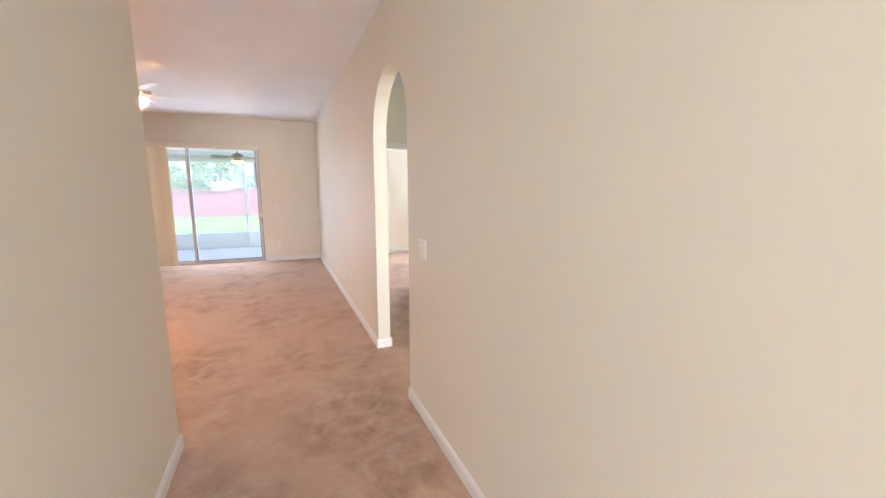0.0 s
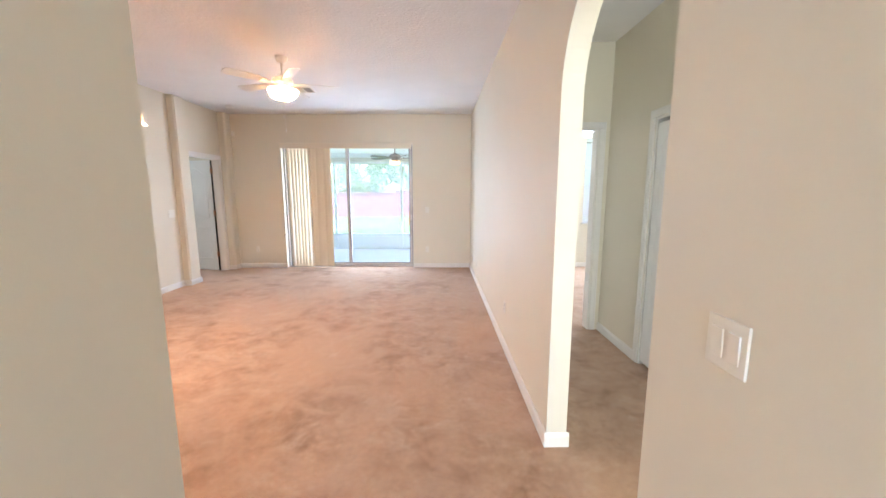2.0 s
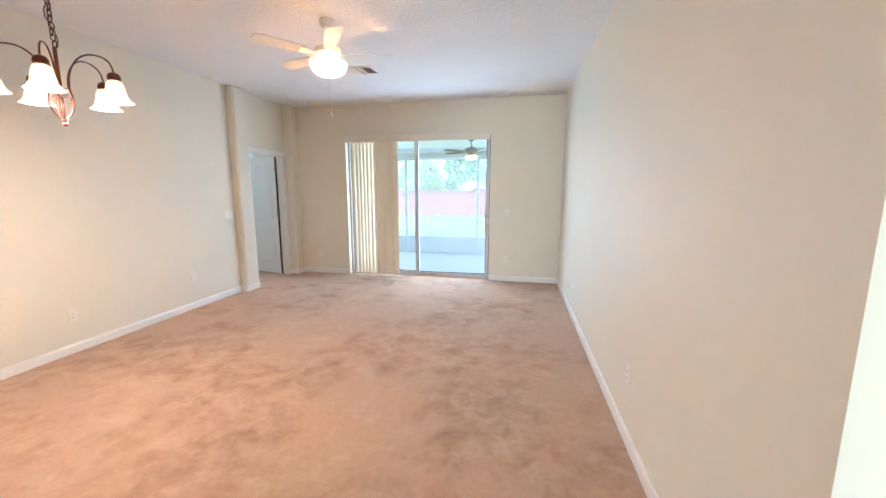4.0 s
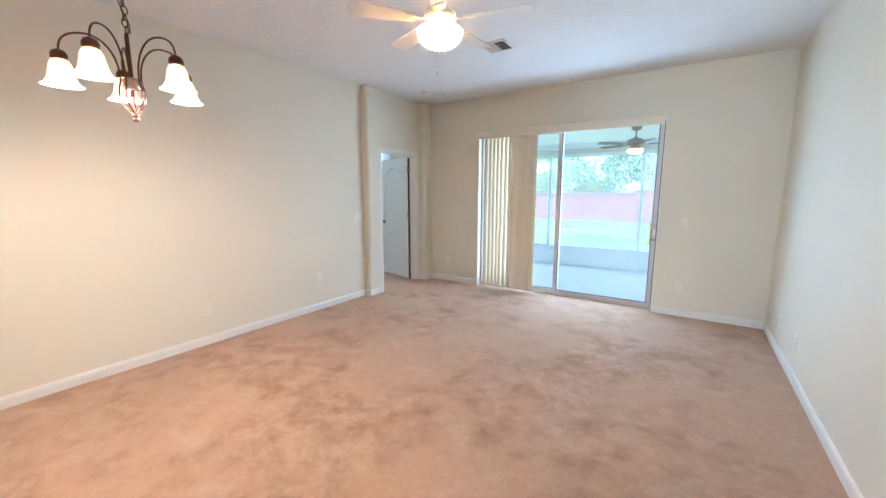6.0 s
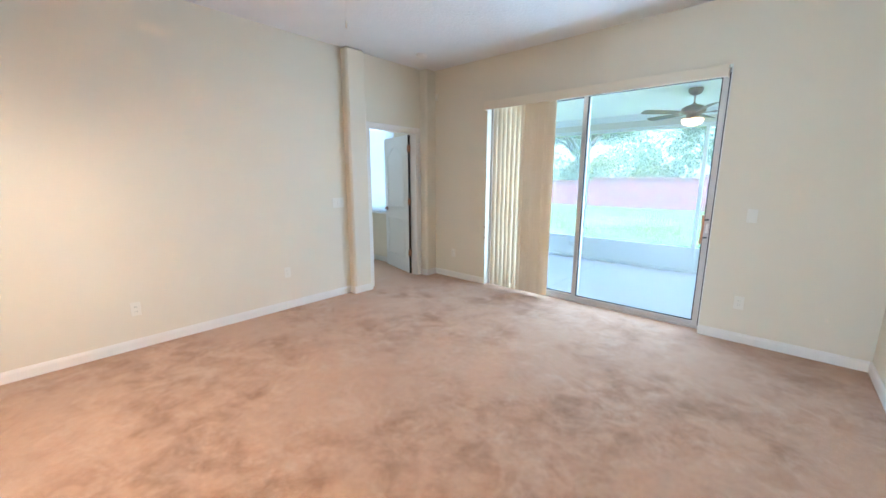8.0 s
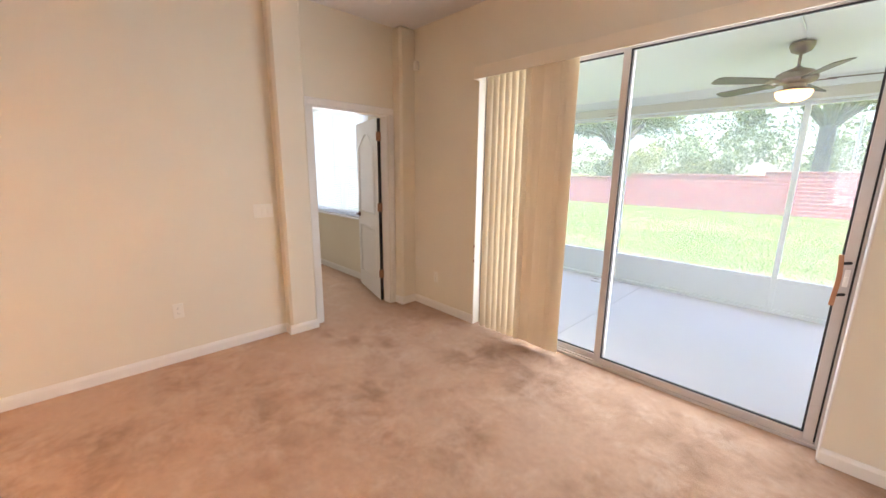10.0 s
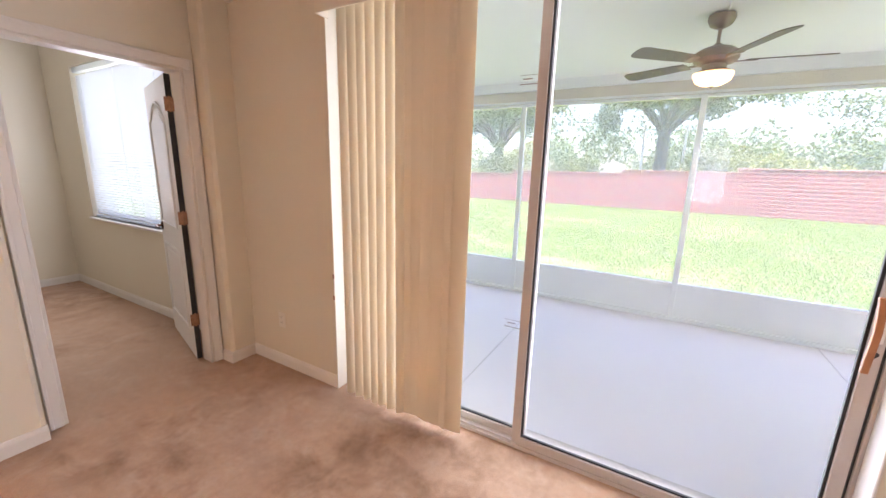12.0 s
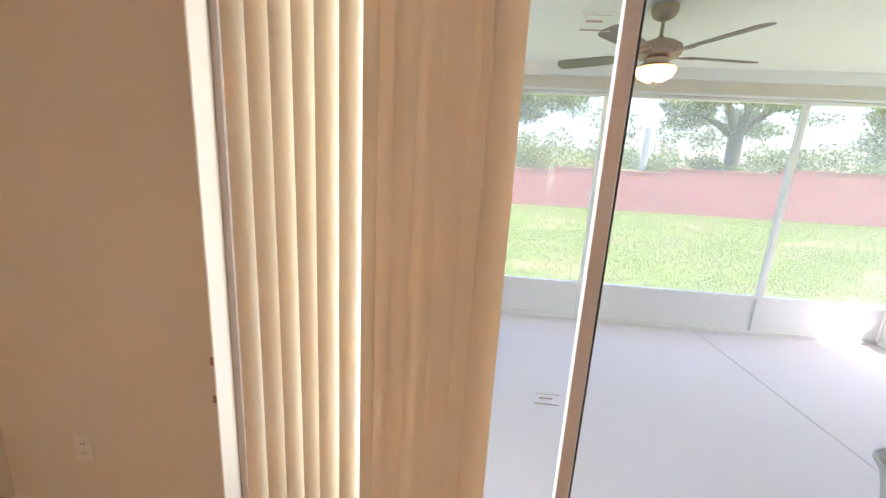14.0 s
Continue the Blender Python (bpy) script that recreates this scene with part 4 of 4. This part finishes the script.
fan, zl = ceiling_fan(pose(-0.675, 6.395, ZC), FANW, FANW, 0.15, "white five-bladed ceiling fan with a lit alabaster bowl", ZC, "", 14, BOWL, drop=0.121)
for dx, dy, zz in ((0.012, -0.045, 2.265), (0.01, 0.0, 2.125)):
    part("pull_chain", tube(bmesh.new(), [(dx, dy, zl - 0.13), (dx, dy, zz - ZC)], 0.0013, 5), FANW, fan)
    part("pull_bead", lathe(bmesh.new(), [(0, 0.018), (0.004, 0.014), (0.007, -0.004), (0.004, -0.018), (0, -0.02)], 10, pose(dx, dy, zz - ZC)), FANW, fan, smooth=True)
ceiling_fan(pose(-0.008, 11.12, 2.538), PEWTER, FANB, 0.122, "pewter five-bladed porch ceiling fan with a lit bowl", 2.55, "", 8, PATIO_BULB, drop=0.122, blade_r=0.66, g=1.28, deep=0.82)


# ---------------------------------------------------------------- fittings on walls and ceiling
def plate(m, gangs, kind, label):
    """A wall plate in x, z that faces -y."""
    w = 0.07 + 0.046 * (gangs - 1)
    cat = "light switch" if kind == "rocker" else "socket"
    p = thing("light_switch" if kind == "rocker" else "wall_socket", m, label, cat)
    part("plate", boxes((-w / 2, w / 2, -0.006, 0.0, -0.0575, 0.0575), bevel=0.0025), PLATE, p)
    for g in range(gangs):
        x = (g - (gangs - 1) / 2) * 0.046
        if kind == "rocker":
            bm = boxes((x - 0.0165, x + 0.0165, -0.009, -0.004, -0.033, 0.033), bevel=0.0015)
            bmesh.ops.transform(bm, matrix=pose(0, 0, 0, 3), verts=bm.verts)
            part("rocker", bm, PLATE, p)
        else:
            for dz in (0.02, -0.02):
                part("outlet_face", lathe(bmesh.new(), [(0, -0.0085), (0.016, -0.0085), (0.0165, -0.006), (0.0165, -0.003)], 16, pose(x, 0, dz) @ pose(0, 0, 0, -90) @ pose(0, 0, 0)), PLATE, p)
                part("slot", boxes((x - 0.007, x - 0.005, -0.0095, -0.004, dz - 0.004, dz + 0.005), (x + 0.005, x + 0.007, -0.0095, -0.004, dz - 0.004, dz + 0.005)), DARK, p)
    return p


plate(pose(XR, 2.863, 1.132, 0, 0, -90), 2, "rocker", "cream double rocker switch on the hall wall")
plate(pose(XD, 7.835, 1.135, 0, 0, 90), 3, "rocker", "white triple rocker switch on the dining wall")
plate(pose(0.786, far(0.786), 1.120), 1, "rocker", "cream single rocker switch beside the glass door")
SOCK = "cream double wall socket above the baseboard"
plate(pose(0.786, far(0.786), 0.358), 1, "socket", SOCK)
plate(pose(-2.50, far(-2.5), 0.36), 1, "socket", SOCK)
plate(pose(XD, 5.825, 0.345, 0, 0, 90), 1, "socket", SOCK)
plate(pose(XD, 7.15, 0.41, 0, 0, 90), 1, "socket", SOCK)
plate(pose(XR, 8.02, 0.31, 0, 0, -90), 1, "socket", SOCK)
plate(pose(XR, 8.63, 0.30, 0, 0, -90), 1, "socket", SOCK)
plate(pose(XR, 5.48, 0.40, 0, 0, -90), 1, "socket", SOCK)

sn = thing("alarm_sensor", pose(-2.80, far(-2.80), 2.525), "small cream alarm sensor high on the wall", "sensor")
bm = box(bmesh.new(), -0.028, 0.028, -0.042, 0.0, -0.045, 0.045, bevel=0.014, seg=3)
part("housing", bm, PLATE, sn, smooth=True)
part("lens", boxes((-0.018, 0.018, -0.045, -0.040, -0.03, 0.004), bevel=0.002), TRIM, sn)
sd = thing("smoke_detector", pose(-2.49, 8.75, ZC), "round white smoke detector on the ceiling", "smoke detector")
part("housing", lathe(bmesh.new(), [(0.068, -0.001), (0.068, -0.018), (0.060, -0.030), (0.035, -0.036), (0, -0.037)], 28), TRIM, sd, smooth=True)


def ceiling_vent(x, y, w, d, label):
    """A four-way ceiling register."""
    v = thing("ceiling_vent", pose(x, y, ZC), label, "air vent")
    # No duct is built; a black sheet carries its shade.
    part("backing", boxes((-w / 2 + 0.02, w / 2 - 0.02, -d / 2 + 0.02, d / 2 - 0.02, -0.004, -0.001)), DARK, v, "black sheet in place of the shaded duct")
    t = 0.022
    part("frame", boxes((-w / 2, w / 2, -d / 2, -d / 2 + t, -0.012, -0.001), (-w / 2, w / 2, d / 2 - t, d / 2, -0.012, -0.001), (-w / 2, -w / 2 + t, -d / 2 + t, d / 2 - t, -0.012, -0.001),
                        (w / 2 - t, w / 2, -d / 2 + t, d / 2 - t, -0.012, -0.001), (-0.006, 0.006, -d / 2 + t, d / 2 - t, -0.013, -0.003), bevel=0.002), TRIM, v)
    for side in (-1, 1):
        n = 5
        for i in range(n):
            yy = -d / 2 + t + (i + 0.5) * (d - 2 * t) / n
            bm = boxes((-w / 4 + 0.014, w / 4 - 0.014, -0.012, 0.012, -0.001, 0.001))
            bmesh.ops.transform(bm, matrix=pose(side * (w / 4 - 0.004), yy, -0.011, side * 40), verts=bm.verts)
            part("louvre", bm, TRIM, v)
    return v


ceiling_vent(-0.88, 7.70, 0.27, 0.27, "white louvred ceiling air register")
ceiling_vent(2.18, 4.90, 0.24, 0.36, "white louvred air register in the side hall ceiling")

# ---------------------------------------------------------------- porch
structure("patio_floor", boxes((PX0 - 0.1, PX1 + 0.1, YF2 - 0.02, PY + 0.08, -0.20, -0.060)), CONCRETE, "pale painted concrete porch floor", "floor")
bm = boxes((SX0 - 0.02, SX1 + 0.02, 9.55, 9.63, -0.059, 0.012), bevel=0.004)
structure("threshold", bm, ALU, "aluminium door threshold", "threshold")
bm = boxes((1.206, 1.212, YF2, PY - 0.03, -0.0598, -0.0575), (-1.308, -1.302, YF2, PY - 0.03, -0.0598, -0.0575))
structure("floor_joint", bm, JOINT, "thin dark joints in the porch slab", "joint")
bm = bmesh.new()
x0, x1 = PX0 - 0.2, PX1 + 0.45
z0, z1 = 2.685, 2.425
lo = [bm.verts.new(p) for p in ((x0, YF2, z0), (x1, YF2, z0), (x1, PY + 0.1, z1), (x0, PY + 0.1, z1))]
hi = [bm.verts.new((v.co.x, v.co.y, v.co.z + 0.1)) for v in lo]
bm.faces.new(lo), bm.faces.new(hi[::-1])
for i in range(4):
    bm.faces.new((lo[i], lo[(i + 1) % 4], hi[(i + 1) % 4], hi[i]))
structure("patio_ceiling", bm, PORCH, "pale painted sloping porch ceiling", "ceiling")
wire = thing("ceiling_cable", pose(0, 0, 0), "thin white cable along the porch ceiling to the fan", "cable")
slope = (z1 - z0) / (PY + 0.1 - YF2)
part("cord", tube(bmesh.new(), [(0.02 * math.sin(y * 3), y, z0 + slope * (y - YF2) - 0.004) for y in (YF2 + 0.02 + 0.18 * i for i in range(9))], 0.006, 6), ALUW, wire, smooth=True)
structure("patio_beam", boxes((x0, x1, PY - 0.05, PY + 0.09, 2.215, 2.432), bevel=0.004), STUCCO, "cream painted porch beam", "beam")
structure("patio_trim", boxes((x0, x1, PY - 0.10, PY - 0.05, 2.345, 2.452), (x0, x1, PY - 0.062, PY - 0.05, 2.216, 2.24), bevel=0.003), ALUW, "white trim strips along the porch beam", "trim")
structure("patio_fascia", boxes((x0, x1, PY + 0.10, PY + 0.14, 2.26, 2.56), bevel=0.004), ALUW, "white porch fascia", "fascia")
enc = thing("screen_enclosure", pose(0, 0, 0), "white aluminium porch screen with solid kick panels", "screen", "", "structure")
posts = (PX0, -1.725, 0.032, 1.79, PX1)
for x in posts:
    part("post", boxes((x - 0.025, x + 0.025, PY - 0.03, PY + 0.02, -0.060, 2.215), bevel=0.003), ALUW, enc)
for y in (YF2 + 0.03, 10.9):
    for x in (PX0, PX1):
        part("post", boxes((x - 0.025, x + 0.025, y - 0.025, y + 0.025, -0.060, 2.36), bevel=0.003), ALUW, enc)
for a, b in zip(posts, posts[1:]):
    part("rail", boxes((a + 0.025, b - 0.025, PY - 0.03, PY + 0.02, 0.312, 0.350), bevel=0.003), ALUW, enc)
    part("rail", boxes((a + 0.025, b - 0.025, PY - 0.03, PY + 0.02, 2.185, 2.213), bevel=0.003), ALUW, enc)
    part("rail", boxes((a + 0.025, b - 0.025, PY - 0.035, PY + 0.02, -0.059, -0.018), bevel=0.003), ALUW, enc)
    part("kick_panel", boxes((a + 0.025, b - 0.025, PY - 0.008, PY - 0.002, -0.018, 0.312)), ALUW, enc, "white sheet kick panel")
    part("screen_mesh", boxes((a + 0.025, b - 0.025, PY - 0.006, PY - 0.005, 0.350, 2.185)), SCREEN, enc, "fine insect screen")
for x in (PX0, PX1):
    for a, b in ((YF2 + 0.055, 10.875), (10.925, PY - 0.03)):
        part("rail", boxes((x - 0.025, x + 0.025, a, b, 0.312, 0.350), bevel=0.003), ALUW, enc)
        part("rail", boxes((x - 0.025, x + 0.025, a, b, -0.059, -0.018), bevel=0.003), ALUW, enc)
        part("kick_panel", boxes((x - 0.004, x + 0.004, a, b, -0.018, 0.312)), ALUW, enc, "white sheet kick panel")
        part("screen_mesh", boxes((x - 0.0005, x + 0.0005, a, b, 0.350, 2.36)), SCREEN, enc, "fine insect screen")

# ---------------------------------------------------------------- yard
GZ = -0.24
structure("ground", boxes((-400, 400, -400, 900, GZ - 0.5, GZ)), SOIL, "mown lawn with dry straw-coloured patches", "lawn")


def grass_patch(name, x0, x1, y0, y1, n, seed, hmin, hmax):
    r = np.random.RandomState(seed)
    x, y = r.uniform(x0, x1, n), r.uniform(y0, y1, n)
    h, w, a = r.uniform(hmin, hmax, n), r.uniform(0.003, 0.007, n), r.uniform(0, math.pi, n)
    lx, ly = r.normal(0, 0.03, n), r.normal(0, 0.03, n)
    v = np.empty((n, 3, 3))
    v[:, 0] = np.stack([x - w * np.cos(a), y - w * np.sin(a), np.full(n, GZ)], 1)
    v[:, 1] = np.stack([x + w * np.cos(a), y + w * np.sin(a), np.full(n, GZ)], 1)
    v[:, 2] = np.stack([x + lx, y + ly, GZ + h], 1)
    me = bpy.data.meshes.new(name)
    me.from_pydata(v.reshape(-1, 3).tolist(), [], np.arange(3 * n).reshape(-1, 3).tolist())
    me.materials.append(GRASS)
    return tagged(new(name, me), "bright green lawn grass", "grass", "", "stuff")


grass_patch("grass", -9, 14, PY + 0.15, 20.0, 150000, 1, 0.02, 0.06)
grass_patch("grass", -18, 26, 20.0, 28.4, 150000, 2, 0.03, 0.08)

FY = 28.2


def brick_wall(x0, x1, h, label):
    w = thing("brick_wall", pose(0, 0, 0), label, "garden wall")
    part("wall_body", boxes((x0, x1, FY, FY + 0.22, GZ - 0.2, h)), BRICK, w)
    part("coping", boxes((x0 - 0.01, x1 + 0.01, FY - 0.03, FY + 0.25, h, h + 0.07), bevel=0.01), BRICK, w, "brick coping course")
    return w


for x0, x1, h in ((-40, -16.0, 0.98), (-16.0, -7.4, 1.18), (-7.4, -1.9, 1.36), (-1.9, 2.6, 1.52), (2.6, 8.2, 1.70), (8.2, 13.2, 1.92), (13.2, 18.5, 2.14), (18.5, 60, 2.36)):
    brick_wall(x0, x1, h, "length of red brick garden wall, stepped up from the next")

def leaves(centres, radii, n, size, seed):
    """Many small leaf triangles scattered in ellipsoids, as arrays of corners."""
    r = np.random.RandomState(seed)
    c, rad = np.array(centres), np.array(radii)
    vol = rad.prod(1) ** 0.75
    which = r.choice(len(c), n, p=vol / vol.sum())
    d = r.normal(size=(n, 3))
    d /= np.linalg.norm(d, axis=1)[:, None]
    p = c[which] + d * rad[which] * (r.uniform(0.15, 1, n) ** 0.5)[:, None] + r.normal(0, 0.12, (n, 3))
    a = r.normal(size=(n, 3))
    a /= np.linalg.norm(a, axis=1)[:, None]
    b = np.cross(a, r.normal(size=(n, 3)))
    b /= np.linalg.norm(b, axis=1)[:, None]
    s = (size * r.uniform(0.6, 1.4, n))[:, None]
    v = np.stack([p - a * s, p + b * s * 0.55, p + a * s, p - b * s * 0.55], 1)
    return v.reshape(-1, 3), np.arange(4 * n).reshape(-1, 4)


def leaf_object(name, parent, v, f, mat):
    me = bpy.data.meshes.new(name)
    me.from_pydata(v.tolist(), [], f.tolist())
    me.materials.append(mat)
    ob = new(name, me)
    ob.parent = parent
    return ob


def oak(x, y, h, spread, trunk, seed, n=9000, lean=0.0, fork=3.2):
    r = random.Random(seed)
    t = thing("oak_tree", pose(x, y, GZ), "spreading live oak with a grey trunk behind the wall", "tree", "trees behind the wall")
    bm = bmesh.new()
    top = Vector((lean, 0, fork))
    tube(bm, [(0, 0, -0.3), (0.02, 0, 0.4), (lean * 0.4, 0.05, fork * 0.5), top], [trunk * 1.35, trunk * 1.05, trunk * 0.9, trunk * 0.85], 10)
    tips = []
    for k in range(7):
        a = 2 * math.pi * k / 7 + r.uniform(-0.3, 0.3)
        out = spread * r.uniform(0.55, 0.95)
        end = top + Vector((math.cos(a) * out, math.sin(a) * out, (h - fork) * r.uniform(0.15, 0.75)))
        mid = top.lerp(end, 0.5) + Vector((0, 0, 0.5))
        tube(bm, [top - Vector((0, 0, 0.15)), top.lerp(mid, 0.5) + Vector((r.uniform(-.2, .2), r.uniform(-.2, .2), 0.15)), mid, end], [trunk * 0.55, trunk * 0.42, trunk * 0.28, trunk * 0.07], 7)
        tips += [mid, end, mid.lerp(end, 0.5)]
        for q in range(3):
            e2 = mid + Vector((r.uniform(-1, 1), r.uniform(-1, 1), r.uniform(-0.3, 0.9))) * spread * 0.4
            tube(bm, [mid, mid.lerp(e2, 0.5) + Vector((0, 0, 0.2)), e2], [trunk * 0.2, trunk * 0.12, trunk * 0.03], 5)
            tips.append(e2)
    part("trunk", bm, BARK, t, smooth=True)
    cen = [tuple(p + Vector((r.uniform(-.5, .5), r.uniform(-.5, .5), r.uniform(-.2, .6)))) for p in tips]
    rad = [(r.uniform(0.6, 1.5), r.uniform(0.6, 1.5), r.uniform(0.35, 0.8)) for _ in tips]
    v, f = leaves(cen, rad, int(n * 2.0), 0.10, seed)
    leaf_object("crown", t, v, f, LEAF)
    return t


oak(-0.4, 33.0, 9.5, 5.8, 0.36, 3, 14000, 0.0, 4.05)
oak(13.9, 33.0, 10.0, 6.2, 0.46, 5, 16000, -0.2, 4.4)
oak(-10.4, 33.5, 9.0, 5.5, 0.36, 7, 11000)
oak(27.0, 35.0, 9.5, 5.5, 0.4, 9, 10000)
oak(-24.0, 36.0, 9.5, 6.0, 0.4, 13, 10000)


def shrub(x, y, w, h, seed, mat=None):
    r = random.Random(seed)
    s = thing("shrub", pose(x, y, GZ), "loose yellow-green shrub behind the wall", "shrub", "shrubs behind the wall")
    bm = bmesh.new()
    cen, rad = [], []
    for k in range(6):
        e = (r.uniform(-w, w) * 0.7, r.uniform(-0.8, 0.8), h * r.uniform(0.45, 0.95))
        tube(bm, [(0.1 * k - 0.3, 0, 0), (e[0] * 0.5, e[1] * 0.5, e[2] * 0.5), e], [0.05, 0.035, 0.01], 5)
        cen.append(e), rad.append((w * r.uniform(0.3, 0.5), 0.8, h * r.uniform(0.2, 0.35)))
    part("stems", bm, BARK, s)
    v, f = leaves(cen, rad, 4200, 0.075, seed)
    leaf_object("foliage", s, v, f, mat or LEAF2)
    return s


for k, (x, y, w, h) in enumerate(((-16, 31, 2.2, 2.9), (-9, 32, 2.4, 3.4), (-5.0, 31, 2.0, 2.6), (2.6, 32, 2.2, 3.0), (5.2, 31, 1.8, 2.3), (9.6, 31, 2.0, 2.4), (12.2, 32, 2.0, 2.7), (19, 31.5, 2.4, 2.6), (23.5, 32, 2.2, 3.0), (31, 32, 2.4, 2.8))):
    shrub(x, y, w, h, 40 + k)

# far belt of woods
r = np.random.RandomState(8)
cen = np.stack([np.linspace(-75, 95, 90) + r.uniform(-1, 1, 90), r.uniform(56, 70, 90), r.uniform(1.0, 5.2, 90)], 1)
rad = np.stack([r.uniform(1.5, 3.2, 90), r.uniform(1.5, 3, 90), r.uniform(1.2, 2.8, 90)], 1)
cen2 = np.stack([np.linspace(-45, 60, 80) + r.uniform(-1.5, 1.5, 80), r.uniform(40, 47, 80), r.uniform(1.5, 7.5, 80)], 1)
rad2 = np.stack([r.uniform(1.0, 2.4, 80), r.uniform(1.0, 2, 80), r.uniform(0.7, 1.7, 80)], 1)
nv, nf = leaves(cen2, rad2, 45000, 0.12, 22)
near = leaf_object("woods", None, nv, nf, LEAF)
tagged(near, "loose green woods behind the oaks", "woods", "", "stuff")
v, f = leaves(cen, rad, 40000, 0.22, 21)
wd = leaf_object("far_woods", None, v, f, LEAF)
tagged(wd, "hazy belt of far green woods", "woods", "", "stuff")

pl = thing("utility_pole", pose(8.75, 33.0, GZ), "short pale concrete pole behind the wall", "pole")
part("shaft", lathe(bmesh.new(), [(0.24, -0.3), (0.21, 4.5), (0.19, 4.6), (0, 4.62)], 12), POLE, pl, smooth=True)
for x in (-1.4, 0.7):
    pl = thing("utility_pole", pose(x, 33.6, GZ), "thin pale pole behind the wall", "pole")
    part("shaft", lathe(bmesh.new(), [(0.08, -0.3), (0.07, 4.4), (0, 4.42)], 10), POLE, pl, smooth=True)

for z, y in ((4.1, 36.0), (4.7, 36.4), (5.6, 36.8)):
    c = thing("overhead_cable", pose(0, y, 0), "thin dark overhead cable far behind the wall", "cable", "overhead cables")
    part("wire", tube(bmesh.new(), [(x, 0, z + 0.0006 * (x - 5) ** 2) for x in range(-40, 51, 6)], 0.018, 4), GASKET, c)
for x in (-40, 50):
    pl = thing("utility_pole", pose(x, 36.4, GZ), "tall pole carrying overhead cables", "pole")
    part("shaft", lathe(bmesh.new(), [(0.16, -0.3), (0.12, 7.4), (0, 7.42)], 10), BARK, pl, smooth=True)

# ---------------------------------------------------------------- loose things on the porch
pot = thing("flower_pot", pose(0.875, 9.86, -0.060), "empty grey flared flower pot on the porch floor", "flower pot")
part("vessel", lathe(bmesh.new(), [(0, 0.0), (0.085, 0.0), (0.095, 0.06), (0.10, 0.18), (0.125, 0.29), (0.15, 0.335), (0.152, 0.35), (0.14, 0.352), (0.118, 0.30), (0.09, 0.18), (0.085, 0.03), (0, 0.03)], 28), CLAY, pot, smooth=True)
part("rim", lathe(bmesh.new(), [(0.150, 0.340), (0.158, 0.344), (0.158, 0.356), (0.148, 0.358)], 28, closed=True), CLAY, pot, smooth=True)
DRY = material("dry_leaf", (0.16, 0.12, 0.09), 0.8, vary=0.5, scale=40)
for x, y, a in ((0.98, 10.09, 20), (1.10, 10.16, 80), (0.80, 10.02, 140)):
    lf = thing("dry_leaf", pose(x, y, -0.057, 4, 6, a), "small curled dry leaf on the porch floor", "leaf", "dry leaves on the porch")
    out = [(-0.028, 0), (-0.014, -0.009), (0.006, -0.011), (0.028, 0), (0.006, 0.011), (-0.014, 0.009)]
    part("blade", prism(bmesh.new(), out, 0.0015), DRY, lf)
